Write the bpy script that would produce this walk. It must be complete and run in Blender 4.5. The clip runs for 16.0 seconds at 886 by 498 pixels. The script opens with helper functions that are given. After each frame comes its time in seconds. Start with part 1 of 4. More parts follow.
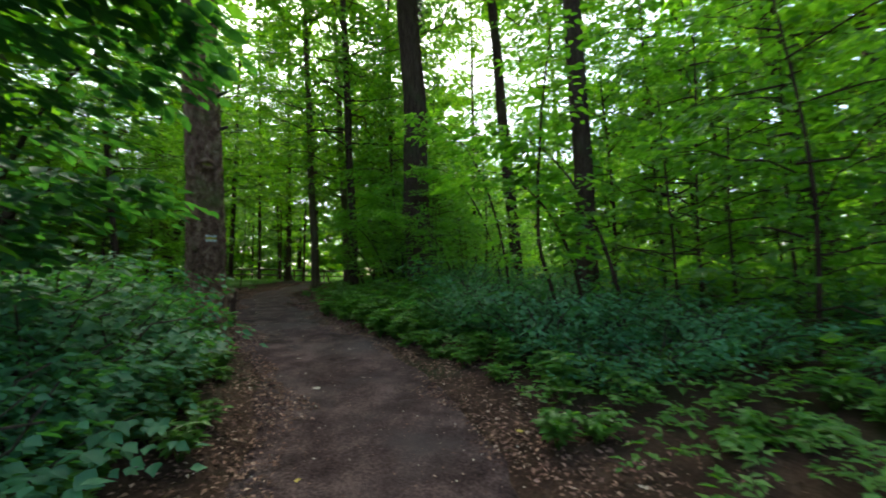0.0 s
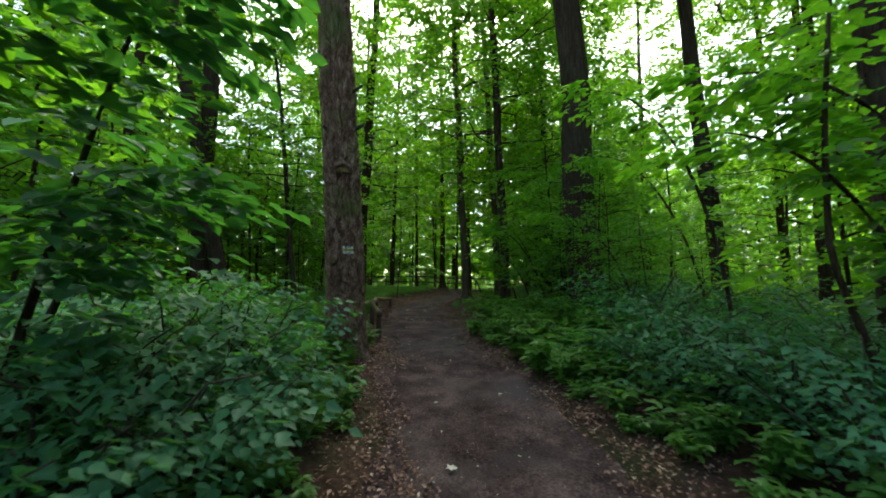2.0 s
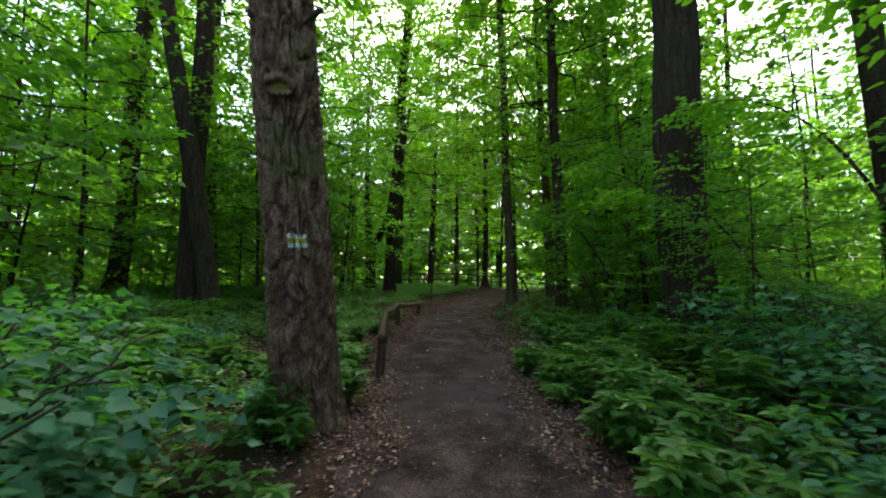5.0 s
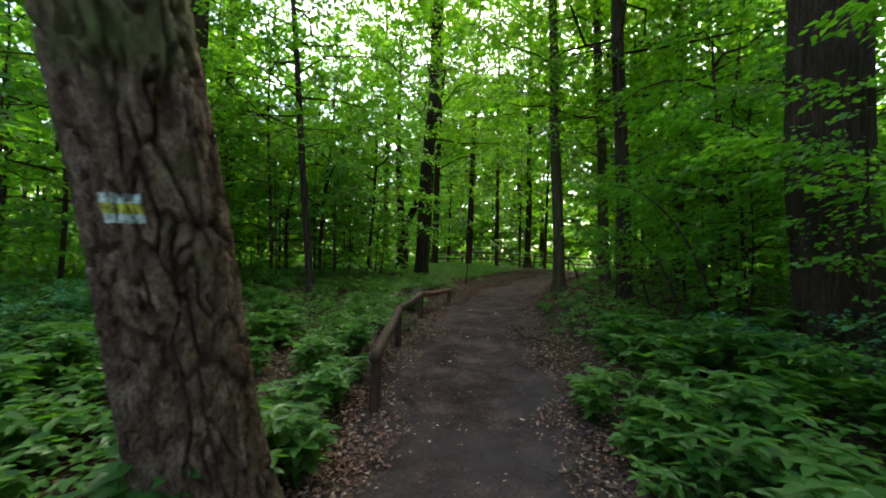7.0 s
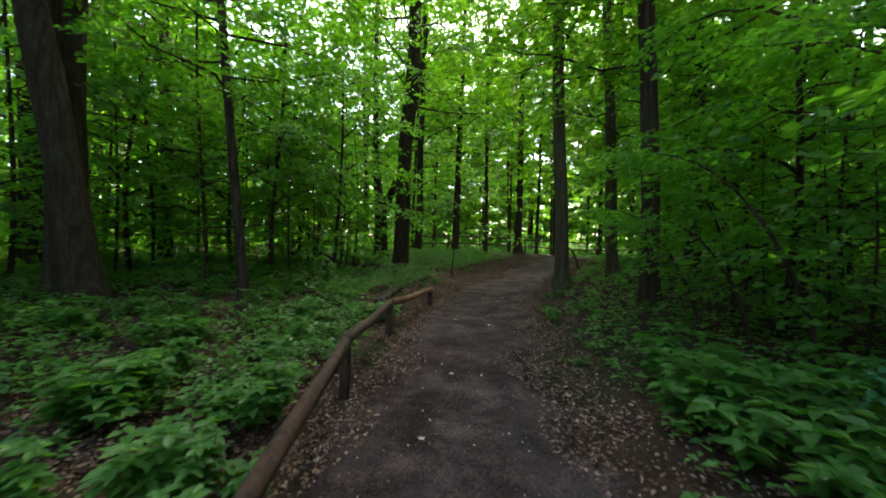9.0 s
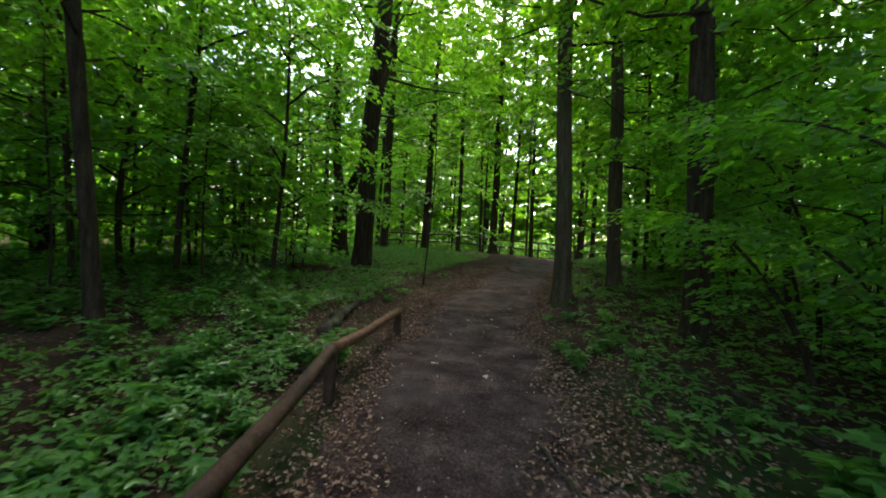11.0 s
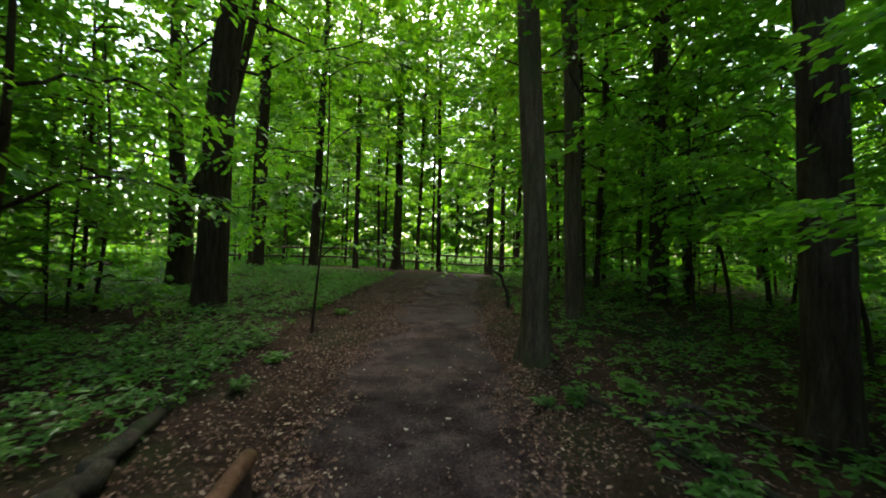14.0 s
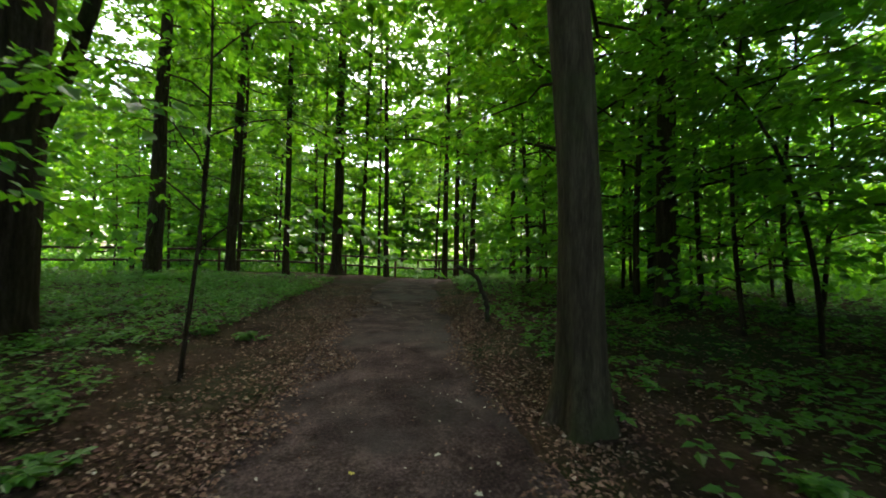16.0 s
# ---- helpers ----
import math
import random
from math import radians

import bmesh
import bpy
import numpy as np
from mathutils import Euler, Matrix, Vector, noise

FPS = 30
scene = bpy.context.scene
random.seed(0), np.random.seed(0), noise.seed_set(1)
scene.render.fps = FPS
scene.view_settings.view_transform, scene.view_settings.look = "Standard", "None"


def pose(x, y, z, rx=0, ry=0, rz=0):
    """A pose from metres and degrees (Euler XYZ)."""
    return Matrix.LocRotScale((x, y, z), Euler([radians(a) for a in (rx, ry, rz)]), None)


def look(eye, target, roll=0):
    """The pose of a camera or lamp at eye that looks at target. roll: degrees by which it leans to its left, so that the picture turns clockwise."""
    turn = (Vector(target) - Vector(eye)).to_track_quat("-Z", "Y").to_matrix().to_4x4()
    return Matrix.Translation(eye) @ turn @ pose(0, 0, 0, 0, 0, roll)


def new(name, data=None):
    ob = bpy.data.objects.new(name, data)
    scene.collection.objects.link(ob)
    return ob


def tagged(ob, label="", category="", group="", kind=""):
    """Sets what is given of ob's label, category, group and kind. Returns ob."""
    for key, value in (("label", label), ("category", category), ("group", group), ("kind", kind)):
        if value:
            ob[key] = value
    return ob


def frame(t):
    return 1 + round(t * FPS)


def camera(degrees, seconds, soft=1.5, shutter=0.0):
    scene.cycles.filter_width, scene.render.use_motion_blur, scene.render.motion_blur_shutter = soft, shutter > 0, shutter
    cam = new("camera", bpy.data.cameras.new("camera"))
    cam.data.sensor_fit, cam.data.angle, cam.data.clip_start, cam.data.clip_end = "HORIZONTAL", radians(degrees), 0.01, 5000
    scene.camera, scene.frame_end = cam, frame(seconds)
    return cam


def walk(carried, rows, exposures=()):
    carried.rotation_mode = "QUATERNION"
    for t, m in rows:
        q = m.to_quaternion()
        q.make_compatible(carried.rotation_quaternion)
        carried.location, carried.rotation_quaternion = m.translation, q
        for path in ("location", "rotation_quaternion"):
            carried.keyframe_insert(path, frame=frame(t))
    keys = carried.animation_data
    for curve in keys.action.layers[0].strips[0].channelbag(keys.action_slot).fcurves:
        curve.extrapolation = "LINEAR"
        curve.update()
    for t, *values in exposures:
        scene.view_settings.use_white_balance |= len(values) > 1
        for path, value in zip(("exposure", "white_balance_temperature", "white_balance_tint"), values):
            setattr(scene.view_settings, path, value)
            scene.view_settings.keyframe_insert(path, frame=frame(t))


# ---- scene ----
cam = camera(97.0, 16.0, soft=1.8, shutter=0.4)
PATH = [
    (0, (0.33, 1.067, 1.156), (0.579, 3.043, 1.333), -1.5),
    (0.5, (0.289, 1.323, 1.18), (0.234, 3.313, 1.373), -1.1),
    (1, (0.308, 1.712, 1.236), (0.039, 3.682, 1.447), -0.6),
    (1.5, (0.275, 2.089, 1.276), (-0.138, 4.033, 1.494), -0.2),
    (2, (0.208, 2.462, 1.349), (-0.298, 4.383, 1.569), 0.0),
    (2.5, (0.217, 2.854, 1.397), (-0.348, 4.759, 1.62), 0.2),
    (3, (0.127, 3.252, 1.43), (-0.482, 5.143, 1.652), 0.3),
    (3.5, (0.007, 3.621, 1.508), (-0.634, 5.504, 1.725), 0.5),
    (4, (-0.071, 3.991, 1.521), (-0.731, 5.867, 1.733), 0.5),
    (4.2, (-0.112, 4.182, 1.542), (-0.783, 6.055, 1.751), 0.5),
    (6.3, (-0.604, 5.851, 1.696), (-1.459, 7.654, 1.84), 2.0),
    (6.5, (-0.657, 6.029, 1.742), (-1.537, 7.821, 1.867), 1.9),
    (7, (-0.738, 6.437, 1.75), (-1.654, 8.213, 1.827), 1.7),
    (7.5, (-0.863, 6.886, 1.819), (-1.794, 8.656, 1.856), 1.6),
    (8, (-1.045, 7.329, 1.907), (-1.96, 9.107, 1.922), 1.5),
    (8.5, (-1.242, 7.713, 1.898), (-2.121, 9.51, 1.89), 1.4),
    (8.7, (-1.339, 7.906, 1.926), (-2.207, 9.707, 1.915), 1.4),
    (10.8, (-2.369, 9.869, 2.126), (-3.093, 11.733, 2.092), 3.2),
    (11, (-2.469, 10.025, 2.127), (-3.166, 11.9, 2.095), 3.2),
    (11.5, (-2.769, 10.52, 2.141), (-3.397, 12.418, 2.116), 3.1),
    (12, (-3.028, 10.973, 2.182), (-3.582, 12.895, 2.169), 2.8),
    (12.5, (-3.151, 11.442, 2.176), (-3.61, 13.388, 2.18), 2.6),
    (13, (-3.347, 11.913, 2.237), (-3.71, 13.88, 2.255), 2.3),
    (13.5, (-3.548, 12.345, 2.286), (-3.805, 14.329, 2.32), 2.2),
    (14, (-3.68, 12.872, 2.298), (-3.851, 14.864, 2.343), 1.9),
    (14.5, (-3.822, 13.388, 2.3), (-3.922, 15.385, 2.357), 1.6),
    (15, (-3.874, 13.903, 2.326), (-3.885, 15.901, 2.383), 1.2),
    (15.5, (-3.972, 14.57, 2.265), (-3.923, 16.569, 2.33), 0.5),
    (16, (-4.083, 15.136, 2.137), (-3.968, 17.130, 2.222), 1.2),
]
walk(cam, [(t, look(eye, target, roll)) for t, eye, target, roll in PATH], exposures=((0, 1.98, 6800, -4), (2.5, 2.1, 6800, -5), (4, 2.2, 6800, -4), (7, 2.52, 6800, 2), (8.5, 2.62, 6700, 2), (11, 2.55, 6750, 3), (13.5, 2.5, 6800, 3), (16, 2.42, 6800, 2)))

# ---- world, sun, exposure ----
world = bpy.data.worlds.new("overcast_sky")
scene.world = world
world.use_nodes = True
wn = world.node_tree
sky = wn.nodes.new("ShaderNodeTexSky")
sky.sky_type = "NISHITA"
sky.sun_disc = False
sky.sun_elevation, sky.sun_rotation = radians(55), radians(-10)
sky.air_density, sky.dust_density, sky.ozone_density = 1.0, 4.0, 1.0
wn.links.new(sky.outputs[0], wn.nodes["Background"].inputs[0])
wn.nodes["Background"].inputs[1].default_value = 0.15
sun = new("sun", bpy.data.lights.new("sun", "SUN"))
sun.data.energy, sun.data.angle, sun.data.color = 2.0, radians(20), (1.0, 0.96, 0.9)
sun.matrix_world = look((-7, 40, 60), (0, 0, 0))

# ---- materials ----
def material(name):
    m = bpy.data.materials.new(name)
    m.use_nodes = True
    m.node_tree.nodes.clear()
    return m, m.node_tree.nodes, m.node_tree.links


def node(nodes, kind, **values):
    n = nodes.new(kind)
    for k, v in values.items():
        n.inputs[k].default_value = v
    return n


def ramp(nodes, stops):
    r = nodes.new("ShaderNodeValToRGB")
    while len(r.color_ramp.elements) < len(stops):
        r.color_ramp.elements.new(0.5)
    for e, (p, c) in zip(r.color_ramp.elements, stops):
        e.position, e.color = p, (*c, 1)
    return r


def noise_tex(nodes, links, coord, scale, detail=5.0, rough=0.6):
    n = node(nodes, "ShaderNodeTexNoise", Scale=scale, Detail=detail, Roughness=rough)
    links.new(coord, n.inputs["Vector"])
    return n


def leaf_material(name, stops, through_gain=1.6, gloss=0.4, share=0.45, sheen=0.32):
    """A leaf: a waxy upper face and light that shines through the blade."""
    m, nodes, links = material(name)
    geo = nodes.new("ShaderNodeNewGeometry")
    info = nodes.new("ShaderNodeObjectInfo")
    add = nodes.new("ShaderNodeMath")
    add.operation = "MULTIPLY_ADD"
    add.inputs[1].default_value = 0.7
    links.new(geo.outputs["Random Per Island"], add.inputs[0])
    mul = nodes.new("ShaderNodeMath")
    mul.operation = "MULTIPLY"
    mul.inputs[1].default_value = 0.3
    links.new(info.outputs["Random"], mul.inputs[0])
    links.new(mul.outputs[0], add.inputs[2])
    r = ramp(nodes, stops)
    links.new(add.outputs[0], r.inputs[0])
    coord = nodes.new("ShaderNodeTexCoord")
    blotch = noise_tex(nodes, links, coord.outputs["Object"], 22, 3)
    hsv = node(nodes, "ShaderNodeHueSaturation")
    mr = node(nodes, "ShaderNodeMapRange")
    mr.inputs["To Min"].default_value, mr.inputs["To Max"].default_value = 0.7, 1.3
    links.new(blotch.outputs["Fac"], mr.inputs["Value"])
    links.new(mr.outputs[0], hsv.inputs["Value"])
    links.new(r.outputs[0], hsv.inputs["Color"])
    b = node(nodes, "ShaderNodeBsdfPrincipled", Roughness=gloss)
    b.inputs["Specular IOR Level"].default_value = sheen
    links.new(hsv.outputs[0], b.inputs["Base Color"])
    tint = node(nodes, "ShaderNodeMix")
    tint.data_type, tint.blend_type = "RGBA", "MULTIPLY"
    tint.inputs["Factor"].default_value = 1
    tint.inputs["B"].default_value = (1.46 * through_gain, 1.54 * through_gain, 0.28 * through_gain, 1)
    links.new(hsv.outputs[0], tint.inputs["A"])
    tr = nodes.new("ShaderNodeBsdfTranslucent")
    links.new(tint.outputs["Result"], tr.inputs["Color"])
    mix = nodes.new("ShaderNodeMixShader")
    mix.inputs[0].default_value = share
    links.new(b.outputs[0], mix.inputs[1])
    links.new(tr.outputs[0], mix.inputs[2])
    out = nodes.new("ShaderNodeOutputMaterial")
    links.new(mix.outputs[0], out.inputs["Surface"])
    return m


def surface(name, stops, scale, rough=0.85, bump=0.4, bump_scale=None, stretch=(1, 1, 1), fine=6.0, second=None, vary=0.0, shine=0.2):
    """An opaque surface: colour from two scales of noise, relief from the same."""
    m, nodes, links = material(name)
    coord = nodes.new("ShaderNodeTexCoord")
    mapping = nodes.new("ShaderNodeMapping")
    mapping.inputs["Scale"].default_value = stretch
    links.new(coord.outputs["Object"], mapping.inputs["Vector"])
    a = noise_tex(nodes, links, mapping.outputs[0], scale, 6)
    c = noise_tex(nodes, links, mapping.outputs[0], scale * fine, 8, 0.7)
    mixv = node(nodes, "ShaderNodeMix")
    mixv.inputs["Factor"].default_value = 0.5
    links.new(a.outputs["Fac"], mixv.inputs["A"])
    links.new(c.outputs["Fac"], mixv.inputs["B"])
    value = mixv.outputs["Result"]
    r = ramp(nodes, stops)
    if vary:
        geo = nodes.new("ShaderNodeNewGeometry")
        blend = node(nodes, "ShaderNodeMix")
        blend.inputs["Factor"].default_value = vary
        links.new(value, blend.inputs["A"])
        links.new(geo.outputs["Random Per Island"], blend.inputs["B"])
        value = blend.outputs["Result"]
    links.new(value, r.inputs[0])
    colour = r.outputs[0]
    if second:
        tone, patch_scale, low, high = second
        p = noise_tex(nodes, links, coord.outputs["Object"], patch_scale, 4)
        step = node(nodes, "ShaderNodeMapRange")
        step.inputs["From Min"].default_value, step.inputs["From Max"].default_value = low, high
        links.new(p.outputs["Fac"], step.inputs["Value"])
        over = node(nodes, "ShaderNodeMix")
        over.data_type = "RGBA"
        over.inputs["B"].default_value = (*tone, 1)
        links.new(step.outputs[0], over.inputs["Factor"])
        links.new(colour, over.inputs["A"])
        colour = over.outputs["Result"]
    b = node(nodes, "ShaderNodeBsdfPrincipled", Roughness=rough)
    b.inputs["Specular IOR Level"].default_value = shine
    links.new(colour, b.inputs["Base Color"])
    bp = node(nodes, "ShaderNodeBump", Strength=bump, Distance=0.03)
    links.new((c if bump_scale is None else noise_tex(nodes, links, mapping.outputs[0], bump_scale, 8)).outputs["Fac"], bp.inputs["Height"])
    links.new(bp.outputs[0], b.inputs["Normal"])
    out = nodes.new("ShaderNodeOutputMaterial")
    links.new(b.outputs[0], out.inputs["Surface"])
    return m


CANOPY = leaf_material("canopy_leaf", [(0, (0.034, 0.09, 0.014)), (0.5, (0.056, 0.13, 0.019)), (1, (0.105, 0.172, 0.024))], 2.05, 0.45, 0.55, 0.38)
BEECH = leaf_material("beech_leaf", [(0, (0.038, 0.094, 0.022)), (0.5, (0.059, 0.134, 0.03)), (1, (0.098, 0.19, 0.044))], 2.5, 0.48, 0.55, 0.5)
SHRUB = leaf_material("shrub_leaf", [(0, (0.03, 0.1, 0.058)), (0.5, (0.05, 0.145, 0.076)), (1, (0.07, 0.195, 0.1))], 1.4, 0.58, 0.42, 0.26)
HERB = leaf_material("herb_leaf", [(0, (0.04, 0.105, 0.024)), (0.5, (0.062, 0.15, 0.032)), (1, (0.095, 0.2, 0.042))], 1.5, 0.4, 0.4)
IVY = leaf_material("ivy_leaf", [(0, (0.015, 0.035, 0.01)), (1, (0.035, 0.07, 0.018))], 1.0, 0.3, 0.2)
BARK = surface("grey_brown_bark", [(0.36, (0.015, 0.009, 0.0065)), (0.5, (0.047, 0.03, 0.021)), (0.64, (0.1, 0.07, 0.052))], 5, 0.92, 1.0, stretch=(4, 4, 0.45), second=((0.045, 0.052, 0.024), 1.2, 0.54, 0.78), shine=0.12)
BEECH_BARK = surface("smooth_beech_bark", [(0.36, (0.032, 0.021, 0.013)), (0.5, (0.078, 0.055, 0.035)), (0.64, (0.14, 0.105, 0.07))], 4, 0.88, 0.8, stretch=(5, 5, 0.45), second=((0.065, 0.07, 0.028), 1.0, 0.5, 0.7), shine=0.12)
PINE_BARK = surface("pine_bark", [(0.38, (0.04, 0.019, 0.013)), (0.5, (0.19, 0.104, 0.074)), (0.62, (0.42, 0.285, 0.215))], 9, 0.8, 1.0, stretch=(1.6, 1.6, 0.8), fine=5.0, second=((0.16, 0.16, 0.06), 1.6, 0.53, 0.68))
RAIL_WOOD = surface("weathered_rail_wood", [(0.36, (0.021, 0.01, 0.0075)), (0.5, (0.058, 0.028, 0.02)), (0.64, (0.11, 0.06, 0.045))], 6, 0.6, 0.5, stretch=(2, 2, 0.6), shine=0.2)
RED_WOOD = surface("bare_reddish_wood", [(0.36, (0.045, 0.018, 0.0095)), (0.5, (0.12, 0.052, 0.03)), (0.64, (0.2, 0.105, 0.068))], 6, 0.6, 0.5, stretch=(2, 2, 0.6), shine=0.2)
DEAD_WOOD = surface("dead_wood", [(0.34, (0.018, 0.013, 0.01)), (0.5, (0.055, 0.042, 0.032)), (0.66, (0.12, 0.098, 0.076))], 8, 0.9, 0.8, stretch=(1, 1, 1), second=((0.035, 0.055, 0.018), 2.5, 0.5, 0.7))
SOIL = surface("trodden_soil", [(0.38, (0.019, 0.0105, 0.0105)), (0.5, (0.065, 0.041, 0.0405)), (0.62, (0.15, 0.102, 0.099))], 2.6, 0.95, 1.0, fine=17, second=((0.078, 0.06, 0.06), 0.7, 0.5, 0.66), shine=0.08)
FLOOR = surface("forest_floor", [(0.32, (0.017, 0.0095, 0.007)), (0.5, (0.05, 0.028, 0.02)), (0.68, (0.105, 0.064, 0.047))], 2.2, 0.95, 1.0, fine=14, second=((0.024, 0.042, 0.013), 0.5, 0.5, 0.7), shine=0.1)
LITTER = surface("dry_leaf_litter", [(0.1, (0.05, 0.0235, 0.017)), (0.5, (0.15, 0.076, 0.055)), (0.8, (0.25, 0.145, 0.107)), (0.93, (0.44, 0.325, 0.255))], 6, 0.8, 0.3, vary=0.8)
PALE = surface("pale_leaf_scraps", [(0.2, (0.3, 0.24, 0.19)), (0.8, (0.6, 0.54, 0.46))], 9, 0.7, 0.3, vary=0.6)
MEADOW = surface("meadow_grass", [(0.3, (0.08, 0.16, 0.025)), (0.7, (0.16, 0.26, 0.045))], 3, 0.9, 0.5)
LICHEN = surface("yellow_lichen", [(0.35, (0.16, 0.15, 0.03)), (0.65, (0.34, 0.31, 0.09))], 40, 0.9, 0.4)
WHITE_PAINT = surface("flaking_white_paint", [(0.42, (0.1, 0.07, 0.055)), (0.48, (0.55, 0.6, 0.58)), (0.8, (0.75, 0.78, 0.76))], 24, 0.7, 0.4)
YELLOW_PAINT = surface("flaking_yellow_paint", [(0.42, (0.1, 0.07, 0.05)), (0.48, (0.5, 0.45, 0.05)), (0.8, (0.7, 0.62, 0.08))], 24, 0.7, 0.4)

# ---- ground ----
PY = (-60, -6, 0, 1.5, 5.3, 8.5, 11, 13.3, 15, 17.4, 20, 24, 28, 31.5, 34, 60)
PZ = (-1.6, -1.0, -0.36, -0.22, 0.14, 0.43, 0.6, 0.76, 0.84, 0.99, 1.12, 1.32, 1.48, 1.56, 1.5, 1.3)
CY = (-60, -6, 0.3, 2.1, 4.6, 6, 7.5, 9.8, 12.7, 15, 17.2, 20, 24, 28, 31, 34)
CX = (6, 0.8, 0.5, 0.38, 0.02, -0.45, -1.15, -2.3, -3.4, -4.05, -4.3, -4.45, -4.55, -4.6, -4.3, -3)


def centre(y):
    return np.interp(y, CY, CX)


def ease(v):
    v = np.clip(v, 0, 1)
    return v * v * (3 - 2 * v)


def ground(x, y):
    x, y = np.asarray(x, float), np.asarray(y, float)
    z, c = np.interp(y, PY, PZ), centre(y)
    left, right = np.clip(c - x - 1, 0, 4), np.clip(x - c - 1, 0, 4)
    z = z + 0.13 * left * np.clip(1 - (y - 14) / 8, 0.3, 1) + 0.05 * right
    z = z + 0.06 * np.exp(-((x + 2.55) ** 2 + (y - 7.4) ** 2) / 0.5)
    s = y - 33.0 - 0.36 * np.clip(x + 7, -14, 14)
    z = z - 0.7 * ease(s / 6) + 0.05 * np.clip(s - 8, 0, 60)
    z = z + 0.035 * np.sin(1.9 * x + 0.7 * y) * np.cos(1.3 * y - 0.6 * x) * ease((np.abs(x - c) - 0.6) / 2)
    return z


def mesh_from(name, verts, faces, smooth=True):
    """A mesh from computed arrays: verts (n, 3) and faces (m, 3 or 4)."""
    verts, faces = np.asarray(verts, np.float32), np.asarray(faces, np.int32)
    me = bpy.data.meshes.new(name)
    k = faces.shape[1]
    me.vertices.add(len(verts))
    me.vertices.foreach_set("co", verts.ravel())
    me.loops.add(faces.size)
    me.loops.foreach_set("vertex_index", faces.ravel())
    me.polygons.add(len(faces))
    me.polygons.foreach_set("loop_start", np.arange(0, faces.size, k, dtype=np.int32))
    me.polygons.foreach_set("use_smooth", np.full(len(faces), smooth))
    me.update(calc_edges=True)
    return me


def part(name, me, mat, parent=None, label=""):
    """One mesh object under a thing (or a part of it)."""
    ob = new(name, me)
    if not me.materials:
        me.materials.append(mat)
    ob.parent = parent
    return tagged(ob, label)


def grid_faces(nu, nv, wrap=False):
    i, j = np.meshgrid(np.arange(nu - 1), np.arange(nv if wrap else nv - 1), indexing="ij")
    a, b = i * nv + j, i * nv + (j + 1) % nv
    return np.stack([a, b, b + nv, a + nv], -1).reshape(-1, 4)


def spread(near, far, step, count):
    """Even steps near the walk, then ever wider ones out to the horizon."""
    inner = np.arange(near[0], near[1] + step, step)
    grow = np.geomspace(step, far, count)
    return np.concatenate([near[0] - np.cumsum(grow)[::-1], inner, inner[-1] + np.cumsum(grow)])


gx, gy = spread((-14, 9), 130, 0.22, 34), spread((-3, 30), 130, 0.22, 34)
X, Y = np.meshgrid(gx, gy, indexing="ij")
Z = ground(X, Y) - 0.05 * (1 - ease((np.abs(X - centre(Y) - 0.12) - 0.6) / 0.6)) * ((Y > -30) & (Y < 33))
rng = np.random.default_rng(5)
Z = Z + rng.normal(0, 0.012, Z.shape) * (np.abs(X - centre(Y)) > 0.9)
ground_ob = part("ground", mesh_from("ground", np.stack([X, Y, Z], -1).reshape(-1, 3), grid_faces(*X.shape)), FLOOR)
tagged(ground_ob, "brown forest floor of humus and old leaves", "ground", kind="structure")

# trodden path: a ribbon whose ragged sides dive under the floor
py = np.arange(-8, 33, 0.09)
pu = np.linspace(-1, 1, 29)
PV = np.zeros((len(py), len(pu), 3))
for i, yy in enumerate(py):
    rag = 0.14 * noise.noise((0.9 * yy, 3.1, 0)) + 0.08 * noise.noise((4 * yy, 7.7, 0))
    cx = float(centre(yy))
    slope = float(centre(yy + 0.1) - centre(yy - 0.1)) / 0.2
    side = Vector((1, -slope)).normalized()
    for j, u in enumerate(pu):
        half = rag + float(np.interp(yy, (5, 8, 16, 18), (0.88, 0.95, 0.95, 1.05) if u < 0 else (0.95, 1.28, 1.3, 1.1)))
        x, y2 = cx + side.x * u * half, yy + side.y * u * half
        dip = 0.012 * noise.noise((1.7 * x, 1.7 * y2, 0)) + 0.006 * noise.noise((9 * x, 9 * y2, 4))
        PV[i, j] = (x, y2, float(ground(x, y2)) - 0.02 + dip - 0.1 * max(0, abs(u) - 0.86) / 0.14 + 0.015 * (abs(u) ** 2))
path_ob = part("path", mesh_from("path", PV.reshape(-1, 3), grid_faces(len(py), len(pu))), SOIL)
tagged(path_ob, "dark trodden earth footpath between leafy verges", "path", kind="structure")

# meadow below the bank, behind the far fence
mx, ms = np.linspace(-60, 40, 90), np.linspace(0.6, 80, 90)
MX, MS = np.meshgrid(mx, ms, indexing="ij")
MY = MS + 33.2 + 0.36 * np.clip(MX + 7, -14, 14)
meadow = part("meadow", mesh_from("meadow", np.stack([MX, MY, ground(MX, MY) + 0.06], -1).reshape(-1, 3), grid_faces(90, 90)), MEADOW)
tagged(meadow, "bright green grass in the open hollow below the bank", "meadow", kind="structure")

